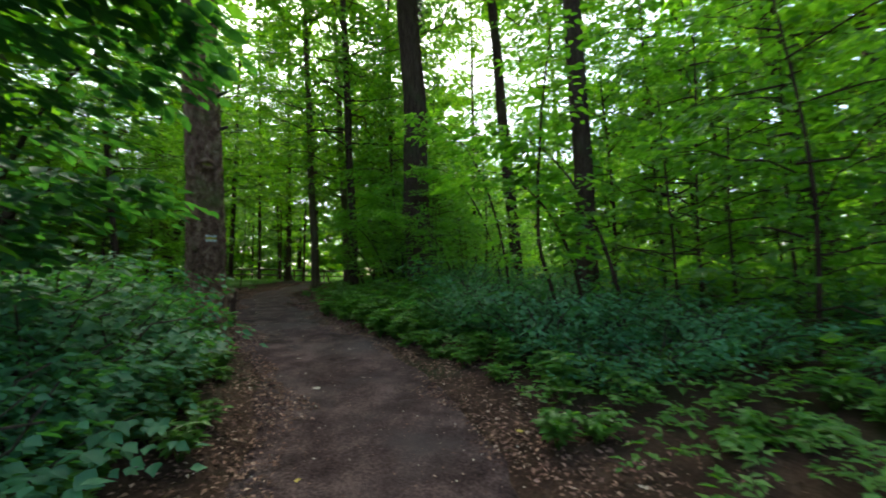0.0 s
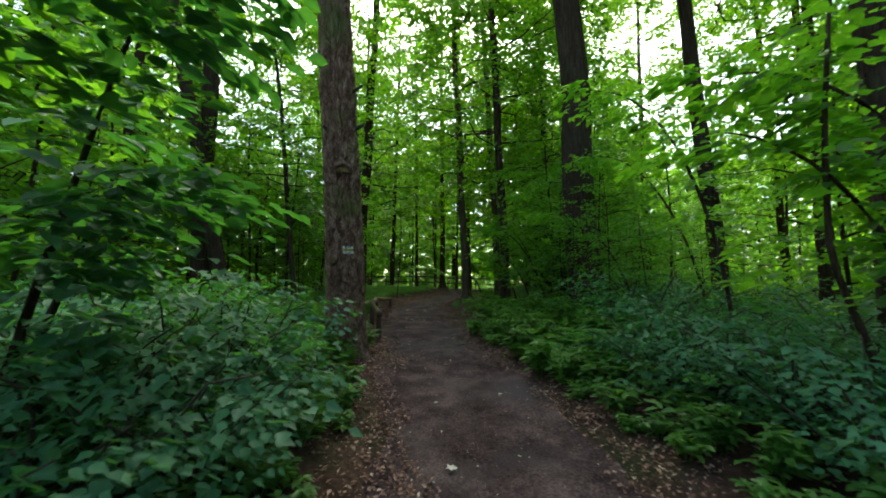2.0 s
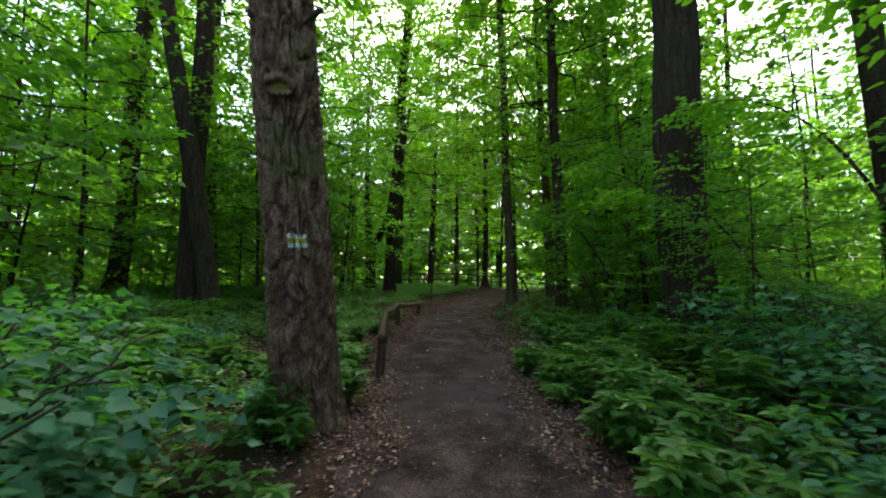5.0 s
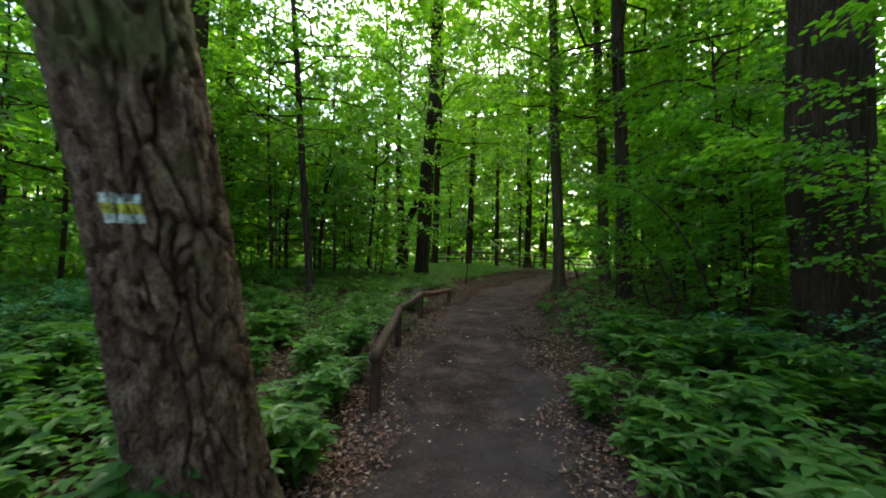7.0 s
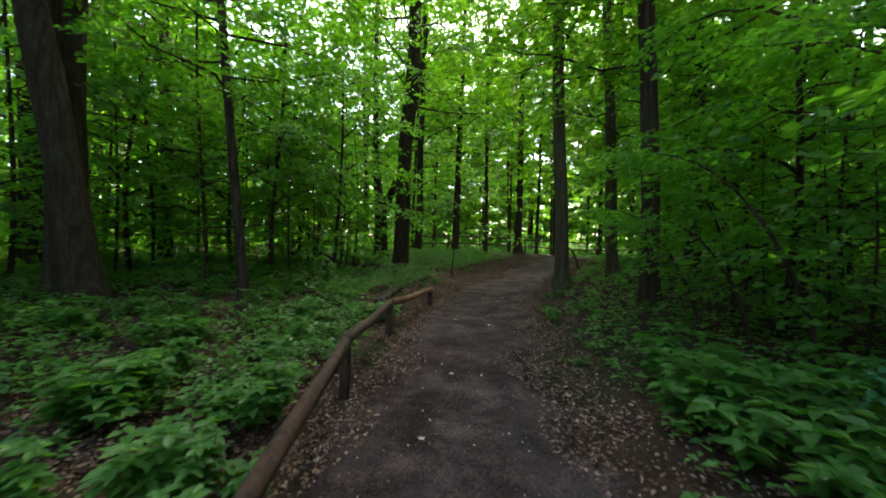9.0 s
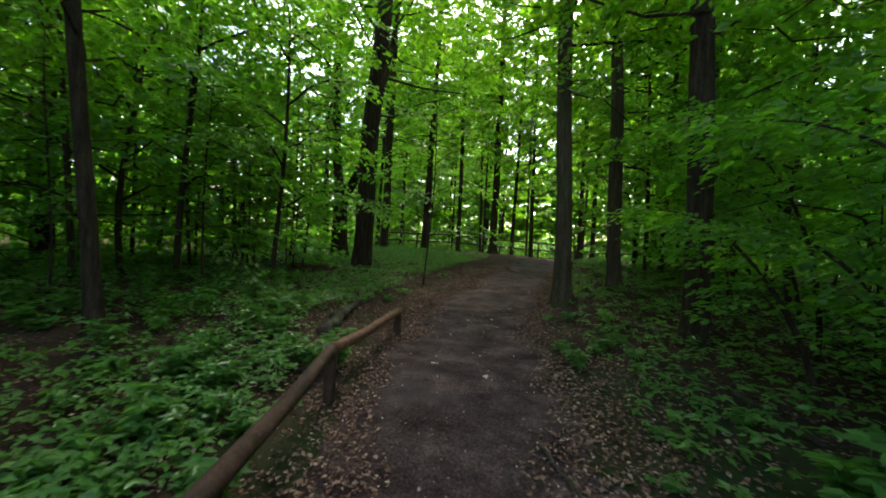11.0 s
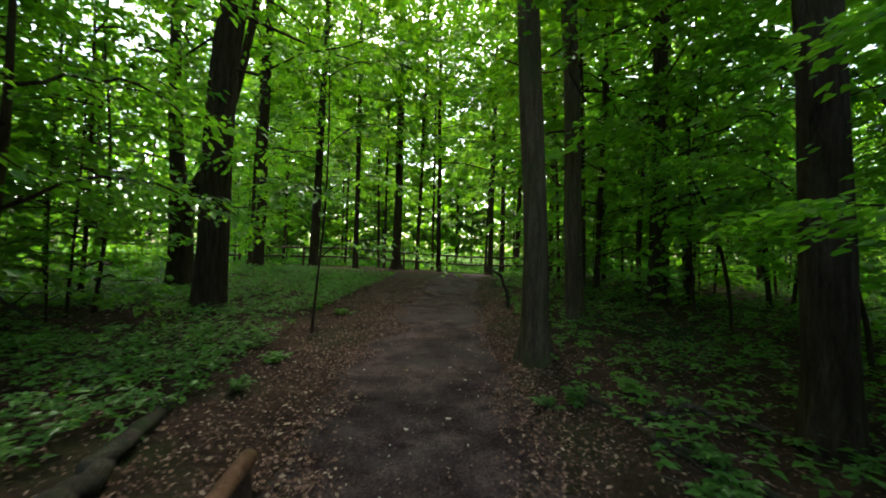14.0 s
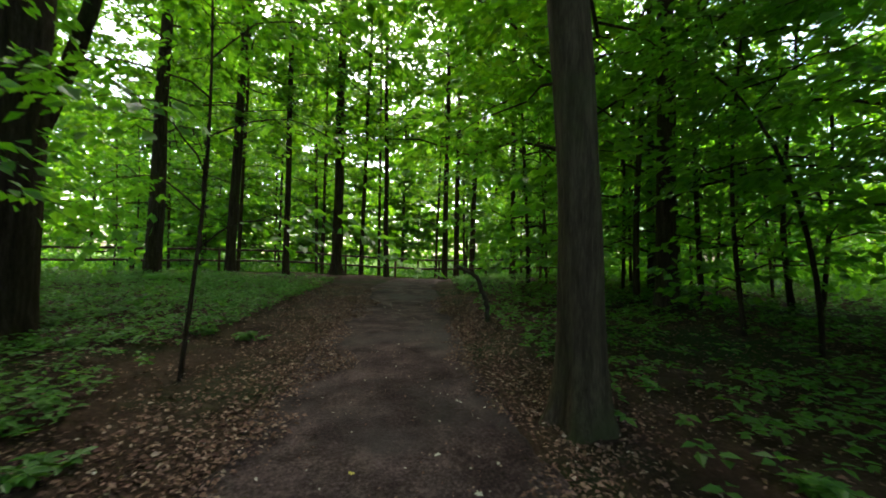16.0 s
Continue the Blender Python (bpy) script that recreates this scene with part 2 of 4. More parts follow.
# ---- wood and leaf builders ----
def tube(points, radii, sides=8, wobble=0.0, seed=0, cap=True):
    """A tapered round limb along points: verts and faces."""
    pts, rad = np.asarray(points, float), np.asarray(radii, float)
    tang = np.gradient(pts, axis=0)
    tang /= np.linalg.norm(tang, axis=1)[:, None] + 1e-9
    ref = np.where(np.abs(tang[:, 2:3]) > 0.8, [[1.0, 0, 0]], [[0, 0, 1.0]])
    s = np.cross(tang, ref)
    s /= np.linalg.norm(s, axis=1)[:, None] + 1e-9
    q = np.cross(tang, s)
    a = np.linspace(0, 2 * np.pi, sides, endpoint=False)
    r = rad[:, None] * (1 + wobble * np.random.default_rng(seed).normal(size=(len(pts), sides)))
    v = pts[:, None] + r[..., None] * (np.cos(a)[None, :, None] * s[:, None] + np.sin(a)[None, :, None] * q[:, None])
    f = grid_faces(len(pts), sides, True)
    v = v.reshape(-1, 3)
    if cap:
        n = len(v)
        v = np.concatenate([v, pts[:1], pts[-1:]])
        k = np.arange(sides)
        f = np.concatenate([f, np.stack([np.full(sides, n), (k + 1) % sides, k, np.full(sides, n)], -1)[:, :4] * 1,
                            np.stack([np.full(sides, n + 1), n - sides + k, n - sides + (k + 1) % sides, np.full(sides, n + 1)], -1)])
    return v, f


def tube_mesh(name, tubes):
    """Tubes joined into one mesh; the caps are triangles."""
    verts, quads, at = [], [], 0
    for v, f in tubes:
        verts.append(v)
        quads.append(f + at)
        at += len(v)
    v, f = np.concatenate(verts), np.concatenate(quads)
    me = bpy.data.meshes.new(name)
    me.from_pydata(v.tolist(), [], [tuple(dict.fromkeys(q)) for q in f.tolist()])
    me.polygons.foreach_set("use_smooth", np.full(len(me.polygons), True))
    me.update()
    return me


def unit(v):
    return v / (np.linalg.norm(v, axis=-1, keepdims=True) + 1e-9)


def leaf_mesh(name, P, D, N, L, W, full=False, sag=0.12):
    """Leaf blades at P along D with upper side N. full: folded along the midrib with a broad middle, else a bent diamond."""
    D, N = unit(D), unit(N)
    S = unit(np.cross(N, D))
    N = np.cross(D, S)
    L, W = L[:, None], W[:, None]
    n = len(P)
    if full == "broad":
        def rim(u, w, k):
            return P + D * L * u + S * W * w + N * (W * k - L * sag * u ** 2)
        outline = ((0.18, 0.32), (0.4, 0.54), (0.62, 0.3))
        V = np.stack([P, P + D * L - N * L * sag] + [rim(u, q * w, 0.1 * (1.2 - u)) for q in (1, -1) for u, w in outline], 1)
        F = np.array([[0, 1, 4, 3, 2], [0, 5, 6, 7, 1]])
        F = (np.arange(n)[:, None, None] * 8 + F).reshape(-1, 5)
    elif full:
        def edge(u, w, k):
            return P + D * L * u + S * W * w + N * (W * k - L * sag * u ** 3)
        V = np.stack([P, P + D * L - N * L * sag, edge(0.28, 0.47, 0.14), edge(0.66, 0.4, 0.1), edge(0.28, -0.47, 0.14), edge(0.66, -0.4, 0.1)], 1)
        F = np.array([[0, 1, 3, 2], [0, 4, 5, 1]])
        F = (np.arange(n)[:, None, None] * 6 + F).reshape(-1, 4)
    else:
        V = np.stack([P, P + D * L * 0.45 + S * W * 0.5 + N * W * 0.1, P + D * L - N * L * sag, P + D * L * 0.45 - S * W * 0.5 + N * W * 0.1], 1)
        F = np.arange(n)[:, None] * 4 + np.arange(4)[None, :]
    return mesh_from(name, V.reshape(-1, 3), F, bool(full))


class Leaves:
    """Gathers leaves spray by spray for one mesh."""
    def __init__(self, seed):
        self.g = np.random.default_rng(seed)
        self.rows = []

    def spray(self, o, d, length, n, size, flat=0.3, width=0.34):
        g = self.g
        d = np.asarray(d, float) / np.linalg.norm(d)
        s = np.cross(d, (0, 0, 1))
        s /= np.linalg.norm(s) + 1e-9
        up = np.cross(s, d)
        u = g.uniform(0.05, 1, n)
        side = g.choice((-1, 1), n)
        v = side * g.uniform(0, 1, n) * width * length * (1.1 - 0.75 * u)
        droop = -0.22 * length * u ** 2
        P = np.asarray(o) + d * (u * length)[:, None] + s * v[:, None] + up * g.normal(0, 0.035 * length, n)[:, None]
        P[:, 2] += droop
        ang = side * g.uniform(0.3, 1.1, n)
        D = d * np.cos(ang)[:, None] + s * np.sin(ang)[:, None] + np.array((0, 0, -0.25)) + g.normal(0, 0.15, (n, 3))
        N = up + g.normal(0, flat, (n, 3))
        L = size * g.uniform(0.7, 1.25, n)
        self.rows.append((P, D, N, L))

    def mesh(self, name, ratio=0.62, full=False):
        P, D, N, L = (np.concatenate(c) for c in zip(*self.rows))
        return leaf_mesh(name, P, D, N, L, L * ratio, full)


def crown_variant(seed, base, top, radius, limbs, sprays, leaves, size, tumble=0.8):
    """Branches and leaves of a woodland tree about its own axis."""
    g = np.random.default_rng(seed)
    lv, tubes = Leaves(seed + 100), []
    for k in range(limbs):
        f = (k + g.uniform(0, 0.8)) / limbs
        h = base + (top - base) * f
        a = k * 2.4 + g.uniform(-0.4, 0.4)
        reach = radius * (0.55 + 0.6 * np.sin(np.pi * min(1, 0.25 + 0.72 * f))) * g.uniform(0.6, 1.1)
        rise = g.uniform(0.1, 0.5) * (0.4 + f)
        d = np.array((np.cos(a), np.sin(a), 0))
        t = np.linspace(0, 1, 5)
        pts = np.stack([d[0] * reach * t, d[1] * reach * t, h + rise * reach * (t - 0.45 * t ** 2)], -1) + np.concatenate([np.zeros((1, 3)), g.normal(0, 0.05 * reach, (4, 3))])
        tubes.append(tube(pts, 0.006 + 0.022 * (1 - t) * min(1.4, reach / 3), 4, cap=False))
        for _ in range(sprays):
            q = g.uniform(0.2, 1)
            o = pts[0] * 0 + np.array([np.interp(q, t, pts[:, c]) for c in range(3)])
            o = o + g.normal(0, 0.14 * reach, 3) * (1, 1, 0.7)
            b = a + g.uniform(-1.2, 1.2)
            lv.spray(o, (np.cos(b), np.sin(b), g.uniform(-0.3, 0.35)), g.uniform(0.7, 1.5) * (0.5 + radius * 0.12), leaves, size, tumble, 0.45)
    return tube_mesh("branchwork", tubes), lv.mesh("crown", 0.7)


def trunk_mesh(height, r0, lean=(0, 0), sides=14, rings=34, flare=0.35, rough=0.035, seed=0, bow=0.0, taper=0.62):
    """A tapered, slightly crooked trunk with a root flare; its foot goes a little under the floor."""
    h = np.concatenate([np.linspace(-0.35, 1.0, rings // 3), np.linspace(1.0, height, rings - rings // 3)[1:]])
    t = h / height
    g = np.random.default_rng(seed)
    ph = g.uniform(0, 6.28, 4)
    cx = lean[0] * h + bow * np.sin(3.1 * np.clip(t, 0, 1)) + 0.12 * r0 * np.sin(h * 1.1 + ph[0])
    cy = lean[1] * h + 0.12 * r0 * np.sin(h * 0.9 + ph[1])
    a = np.linspace(0, 2 * np.pi, sides, endpoint=False)
    V = np.zeros((len(h), sides, 3))
    for i, z in enumerate(h):
        base = r0 * (1 - taper * max(0, t[i]))
        root = flare * r0 * np.exp(-max(z, -0.1) / 0.28) * (1 + 0.45 * np.sin(5 * a + ph[2]) + 0.25 * np.sin(3 * a + ph[3]))
        rr = base + root
        for j in range(sides):
            w = noise.noise((2.2 * np.cos(a[j]) + seed, 2.2 * np.sin(a[j]), 0.8 * z)) + 0.6 * noise.noise((6 * np.cos(a[j]) + seed, 6 * np.sin(a[j]), 1.6 * z))
            if sides > 30:
                w += 0.9 * abs(noise.noise((9 * np.cos(a[j]) + seed, 9 * np.sin(a[j]), 1.1 * z))) + 0.35 * noise.noise((20 * np.cos(a[j]), 20 * np.sin(a[j]) + seed, 5 * z))
            V[i, j] = (cx[i] + np.cos(a[j]) * (rr[j] + r0 * rough * 2 * w), cy[i] + np.sin(a[j]) * (rr[j] + r0 * rough * 2 * w), z)
    return mesh_from("trunk", V.reshape(-1, 3), grid_faces(len(h), sides, True))


def thing(name, x, y, z=None, turn=0.0, size=1.0):
    e = new(name)
    e.empty_display_size = 0.2
    e.location = (x, y, float(ground(x, y)) if z is None else z)
    e.rotation_euler = (0, 0, turn)
    e.scale = (size, size, size)
    return e


# tall crowns shared by the big trees, low crowns by the undergrowth
TALL = [crown_variant(11 + k, 3.6 + 0.5 * k, 21, 3.8 + 0.3 * k, 34, 6, 34, 0.215) for k in range(5)]
LOW = [crown_variant(31 + k, 0.4 + 0.16 * k, 5.4 + 0.5 * k, 1.7 + 0.12 * k, 18, 5, 14, 0.16, 0.6) for k in range(5)]
NEAR = [crown_variant(71 + k, 3.4 + 0.4 * k, 12, 3.6 + 0.3 * k, 24, 9, 40, 0.135, 0.6) for k in range(3)]
HIGH = [crown_variant(81 + k, 11, 21, 3.6, 15, 6, 30, 0.25) for k in range(2)]
FAR = [crown_variant(91 + k, 0.8, 19 + k, 4.6, 34, 6, 20, 0.6, 1.0) for k in range(3)]
for k, (br, cr) in enumerate(TALL):
    br.materials.append(BARK)
    cr.materials.append(CANOPY)
for br, cr in FAR + NEAR + HIGH:
    br.materials.append(BARK)
    cr.materials.append(CANOPY)
for br, cr in LOW:
    br.materials.append(BARK)
    cr.materials.append(BEECH)


def tree(x, y, dia, lean=(0, 0), height=22, label="", bark=BARK, crown=0, turn=0.0, size=1.0, seed=0, sides=14, rings=34, bow=0.0, flare=0.35, lift=0.0):
    e = thing("tree", x, y)
    part("trunk", trunk_mesh(height, dia / 2, lean, sides, rings, flare, seed=seed, bow=bow), bark, e)
    if crown is not None:
        near = (x + 2) ** 2 + (y - 9) ** 2 < 150
        for name, me in zip(("branchwork", "crown"), HIGH[1]) if crown < 0 else [*zip(("branchwork", "crown"), NEAR[crown % 3])] + [*zip(("branchwork", "crown"), HIGH[crown % 2])] if near else zip(("branchwork", "crown"), TALL[crown % 5]):
            ob = new(name, me)
            ob.parent = e
            ob.rotation_euler = (-lean[1] * 0.7, lean[0] * 0.7, turn)
            ob.location = (0, 0, lift)
            ob.scale = (size, size, size)
    return tagged(e, label or "tall woodland tree with a slim dark trunk", "tree", "trees of the wood")


# ---- the trees beside the path ----
tree(-7.8, 10.85, 0.39, (-0.2, -0.09), 22, "stout dark oak leaning over low green plants", seed=1, crown=-1, sides=48, rings=80)
tree(-6.85, 12.38, 0.15, (-0.13, -0.04), 13, "thin leaning dark tree over low plants", seed=2, crown=1, size=0.7, bow=0.2)
tree(-8.34, 19.32, 0.5, (0.04, 0.01), 23, "stout dark oak at the edge of the leaf litter", seed=3, crown=2, sides=56, rings=100)
tree(-2.9, 17.89, 0.31, (-0.042, 0.01), 22, "slender smooth-barked beech at the path's edge", BEECH_BARK, 3, 0.4, seed=4, sides=52, rings=100, flare=0.55, lift=1.5)
tree(-1.11, 15.92, 0.31, (-0.035, 0.01), 22, "straight dark beech among undergrowth", BARK, 4, 1.0, seed=5, sides=44, rings=80)
tree(-1.86, 20.17, 0.32, (-0.044, 0.0), 22, "grey-brown beech trunk rising from thin litter", BEECH_BARK, 0, 2.0, seed=6, sides=40, rings=70)
tree(0.29, 21.84, 0.34, (-0.006, 0.0), 21, "dark trunk with spreading root flare", BARK, 1, 3.0, seed=7, sides=18, flare=0.6)
tree(3.62, 7.43, 0.34, (-0.03, -0.06), 20, "ivy-grown trunk in dense green shrubs", BARK, -1, 0.9, 0.9, seed=9, sides=40, rings=60, lift=2)
tree(4.26, 13.24, 0.38, (-0.085, -0.1), 22, "leaning ivy-grown tree above low shrubs", BARK, 4, 1.9, 0.8, seed=10, sides=16, lift=4)
tree(-8.84, 11.05, 0.48, (0.0, -0.02), 22, "straight dark oak close behind a leaning one", BARK, -1, 2.2, 0.85, seed=11, sides=40, rings=60, lift=2.5)
tree(-13.48, 12.21, 0.55, (0.1, -0.05), 22, "thick leaning trunk behind the bushes", BARK, 2, 0.5, seed=13)
tree(-13.15, 14.83, 0.32, (-0.05, 0.0), 20, "straight trunk far into the wood", BARK, 4, 2.5, seed=15)
tree(-7.65, 32.2, 0.42, (-0.006, 0.0), 24, "dark straight oak with wide root flare by the fence", BARK, 1, 0.2, seed=16, sides=18, flare=0.9, lift=2)
tree(12.5, 10.5, 0.6, (-0.25, -0.05), 20, "leaning thick trunk beyond the shrubs", BARK, 2, 1.2, seed=17)

tree(5.6, 26.5, 0.3, (0.02, 0.0), 23, "straight dark tree behind the undergrowth", BARK, 2, 1.4, seed=18)

# forked oak
def forked_tree(x, y):
    e = thing("tree", x, y)
    part("trunk", trunk_mesh(2.6, 0.27, (-0.05, 0), 16, 20, 0.45, seed=21, taper=0.1), BARK, e)
    t = np.linspace(0, 1, 12)[:, None]
    left = np.array((-0.1, 0, 2.2)) + t * np.array((-1.0, 0.1, 3.0)) + t ** 2 * np.array((0.5, 0, 6))
    right = np.array((-0.1, 0, 2.0)) + t * np.array((2.4, 0.1, 2.6)) + t ** 2 * np.array((-0.5, 0, 4.5))
    part("limb", tube_mesh("limb", [tube(left, np.linspace(0.19, 0.07, 12), 12, 0.03)]), BARK, e)
    part("limb", tube_mesh("limb", [tube(right, np.linspace(0.17, 0.06, 12), 12, 0.03)]), BARK, e)
    for name, me in zip(("branchwork", "crown"), TALL[2]):
        ob = new(name, me)
        ob.parent, ob.rotation_euler, ob.location = e, (0, 0, 2.7), (0, 0, 0.5)
    return tagged(e, "old forked oak with two crooked limbs", "tree", "trees of the wood")


forked_tree(-10.54, 21.54)


# ivy-clad oak
def ivy_oak(x, y):
    e = tree(x, y, 0.74, (-0.03, -0.05), 23, "stout oak hung with dark ivy beside the path", BARK, 1, 2.8, seed=8, sides=60, rings=90, lift=3.5)
    g = np.random.default_rng(80)
    n = 7000
    h = 0.3 + 12 * g.uniform(0, 1, n) ** 0.6
    a = g.choice((-0.2, 0.5, 0.9, 2.6), n) + g.normal(0, 0.45, n)
    r = 0.37 * (1 - 0.62 * h / 23) + 0.13 * np.exp(-h / 0.28) + g.uniform(0.0, 0.14, n)
    out = np.stack([np.cos(a), np.sin(a), np.zeros(n)], -1)
    P = out * r[:, None] + np.stack([-0.03 * h, -0.05 * h, h], -1)
    D = np.stack([g.normal(0, 0.5, n), g.normal(0, 0.5, n), g.uniform(-1, 0, n)], -1) + out * 0.3
    L = g.uniform(0.04, 0.075, n)
    part("ivy", leaf_mesh("ivy", P, D, out + g.normal(0, 0.4, (n, 3)), L, L * 0.95), IVY, e.children[0], "glossy dark ivy leaves")
    return e


ivy_oak(1.1, 12.05)


# pine with deep plated bark and a painted trail mark
PINE = (-2.49, 7.68)


def pine_centre(h):
    k = (-0.4, 0, 0.8, 1.5, 2.5, 4.5, 20)
    return float(np.interp(h, k, (-0.13, -0.11, -0.04, 0.03, 0.11, 0.1, -0.4))), float(np.interp(h, k, (0.1, 0.02, -0.2, -0.38, -0.67, -0.95, -1.8)))


def pine_radius(h):
    return 0.243 - 0.011 * h + 0.07 * math.exp(-max(h, 0) / 0.25) + 0.02 * math.exp(-((h - 3.6) / 0.25) ** 2)


def plate(a, h):
    """Height of the bark plates: deep fissures between long, broken scales."""
    c, d = 2.0 * math.cos(a), 2.0 * math.sin(a)
    w = noise.noise_vector((2.2 * c, 2.2 * d, 5.0 * h))
    tall = 3.0 + 1.6 * min(1.0, max(0.0, h - 0.6))
    p = (1.8 * c + 0.5 * w.x, 1.8 * d + 0.5 * w.y, 0.72 * tall * h + 0.7 * w.z)
    near = noise.voronoi(p)[0]
    edge = near[1] - near[0]
    flake = noise.fractal((4.5 * c, 4.5 * d, 9 * h), 0.8, 2.1, 3)
    fine = noise.fractal((9 * c, 9 * d, 24 * h), 0.8, 2.1, 3)
    small = noise.voronoi((3.6 * c + w.y, 3.6 * d + w.x, 2.0 * tall * h + w.z))[0]
    crack = min(1.0, max(0.0, small[1] - small[0] - 0.03) / 0.12)
    return min(1.0, max(0.0, edge - 0.05) / 0.07) * (0.038 + 0.008 * crack) + 0.006 * round(2.6 * flake) / 2.6 + 0.003 * fine


def pine():
    e = thing("pine_tree", *PINE, z=0.41)
    sides = 220
    hs = np.concatenate([np.linspace(-0.3, 4.2, 320), np.linspace(4.22, 7, 70), np.linspace(8.2, 20, 30)])
    V = np.zeros((len(hs), sides, 3))
    for i, h in enumerate(hs):
        cx, cy = pine_centre(h)
        for j in range(sides):
            a = 2 * math.pi * j / sides
            r = pine_radius(h) * (1 + 0.04 * math.sin(2 * a + h)) + plate(a, h) - 0.02
            V[i, j] = (cx + math.cos(a) * r, cy + math.sin(a) * r, h)
    bole = part("trunk", mesh_from("trunk", V.reshape(-1, 3), grid_faces(len(hs), sides, True)), PINE_BARK, e, "reddish-brown trunk with deeply fissured plated bark")
    # trail mark: white, yellow, white
    facing = math.atan2(-1.0, 1.75) - 0.38
    for k, (mat, name) in enumerate(((WHITE_PAINT, "white_stripe"), (YELLOW_PAINT, "yellow_stripe"), (WHITE_PAINT, "white_stripe"))):
        verts = []
        for i in range(8):
            h = 1.545 - 0.033 * k - 0.033 * i / 7 + 0.0
            cx, cy = pine_centre(h)
            for j in range(34):
                a = facing - 0.27 + 0.54 * j / 33 + 0.02 * noise.noise((h * 90, 3.0 * k, 1.0))
                ragged = 0.006 * noise.noise((30 * a, 5.0 * k, i))
                bark = plate(a, h)
                r = pine_radius(h) * (1 + 0.04 * math.sin(2 * a + h)) + bark - 0.02 + (0.005 if bark > -0.004 else -0.01)
                verts.append((cx + math.cos(a) * r, cy + math.sin(a) * r, h + ragged))
        part(name, mesh_from(name, verts, grid_faces(8, 34)), mat, bole, "flaking painted trail mark on the bark")
    # broken branch stubs and a pale healed knot
    for h, a, ln, rr in ((3.05, 0.0, 0.16, 0.035), (3.5, -0.2, 0.2, 0.03), (3.0, -1.9, 0.09, 0.03)):
        cx, cy = pine_centre(h)
        r = pine_radius(h) - 0.03
        o = np.array((cx + math.cos(a) * r, cy + math.sin(a) * r, h))
        d = np.array((math.cos(a), math.sin(a), 0.35))
        t = np.linspace(0, 1, 5)[:, None]
        part("branch_stub", tube_mesh("stub", [tube(o + d * ln * t, rr * (1 - 0.45 * t[:, 0]), 9, 0.08)]), DEAD_WOOD, bole, "broken grey branch stub")
    h, a = 2.5, facing - 0.12
    cx, cy = pine_centre(h)
    out, side = np.array((math.cos(a), math.sin(a), 0)), np.array((-math.sin(a), math.cos(a), 0))
    o = np.array((cx, cy, h)) + out * (pine_radius(h) + 0.036)
    q = np.linspace(0, 2 * math.pi, 26)[:, None]
    ring = o + side * 0.085 * np.cos(q) + np.array((0, 0, 0.045)) * np.sin(q) + out * 0.05 * np.clip(np.sin(q), 0, 1)
    part("knot", tube_mesh("knot", [tube(ring, 0.022 + 0.01 * np.clip(np.sin(q[:, 0]), 0, 1), 8, 0.2, 4)]), PINE_BARK, bole, "healed knot with a swollen rim")
    disc = [tuple(o + out * 0.012)] + [tuple(o + side * 0.07 * math.cos(v) + np.array((0, 0, 0.03)) * math.sin(v) + out * (0.004 + 0.03 * max(0.0, math.sin(v)))) for v in np.linspace(0, 2 * math.pi, 20, endpoint=False)]
    part("scar", mesh_from("scar", disc, [(0, 1 + v, 1 + (v + 1) % 20) for v in range(20)]), LICHEN, bole, "yellow-green lichen on the knot's scar")
    for name, me in zip(("branchwork", "crown"), TALL[4]):
        ob = new(name, me)
        ob.parent, ob.location, ob.rotation_euler, ob.scale = e, (-0.6, -0.7, 9.0), (0, 0, 0.7), (0.6, 0.6, 0.6)
    return tagged(e, "reddish pine with plated bark and a painted trail mark", "tree", "trees of the wood")


pine()

# ---- far trees that close the wood ----
def far_tree(x, y, d, k, turn, size):
    e = thing("tree", x, y)
    part("trunk", trunk_mesh(20, d / 2, (0, 0), 8, 14, 0.3, seed=k + 40), BARK, e)
    for name, me in zip(("branchwork", "crown"), FAR[k]):
        ob = new(name, me)
        ob.parent, ob.rotation_euler, ob.scale = e, (0, 0, turn), (size, size, size)
    return tagged(e, "leafy tree closing the view deep in the wood", "tree", "trees of the wood")


far_pick = random.Random(4)
for k in range(64):
    a = 6.283 * k / 64 + far_pick.uniform(-0.05, 0.05)
    r = far_pick.uniform(30, 48)
    x, y = -3 + r * math.sin(a), 14 + r * math.cos(a)
    beyond = y - 33 - 0.36 * max(-14, min(14, x + 7))
    if beyond > 1:
        r = far_pick.uniform(44, 60)
        x, y = -3 + r * math.sin(a), 14 + r * math.cos(a)
    if y < -2 and k % 3:
        continue
    far_tree(x, y, far_pick.uniform(0.2, 0.45), k % 3, far_pick.uniform(0, 6.2), far_pick.uniform(0.85, 1.15))

for k, (x, y) in enumerate(((-20, 45), (-16, 49), (5.5, 46), (9, 50), (-24, 50), (-6, 59), (-13, 58), (1, 58))):
    far_tree(x, y, 0.25, k % 3, k * 1.3, far_pick.uniform(0.85, 1.1))

# ---- the wood behind, planted by chance but clear of the path ----
taken = [(-7.25, 10.5), (-6.6, 12.4), (-7.9, 18.8), (-2.9, 17.5), (-1.1, 15.9), (-2, 19.9), (0, 21.8), (3.2, 6), (4.1, 12.8), (-9, 11.5), (-15, 13), (-14, 15.7),
         (-7.5, 32), (1.12, 11.8), (-2.6, 7.3), (-10.2, 21.2), (12.5, 10.5)]
pick = random.Random(12)


def clear(x, y, gap):
    return all((x - a) ** 2 + (y - b) ** 2 > gap * gap for a, b in taken)


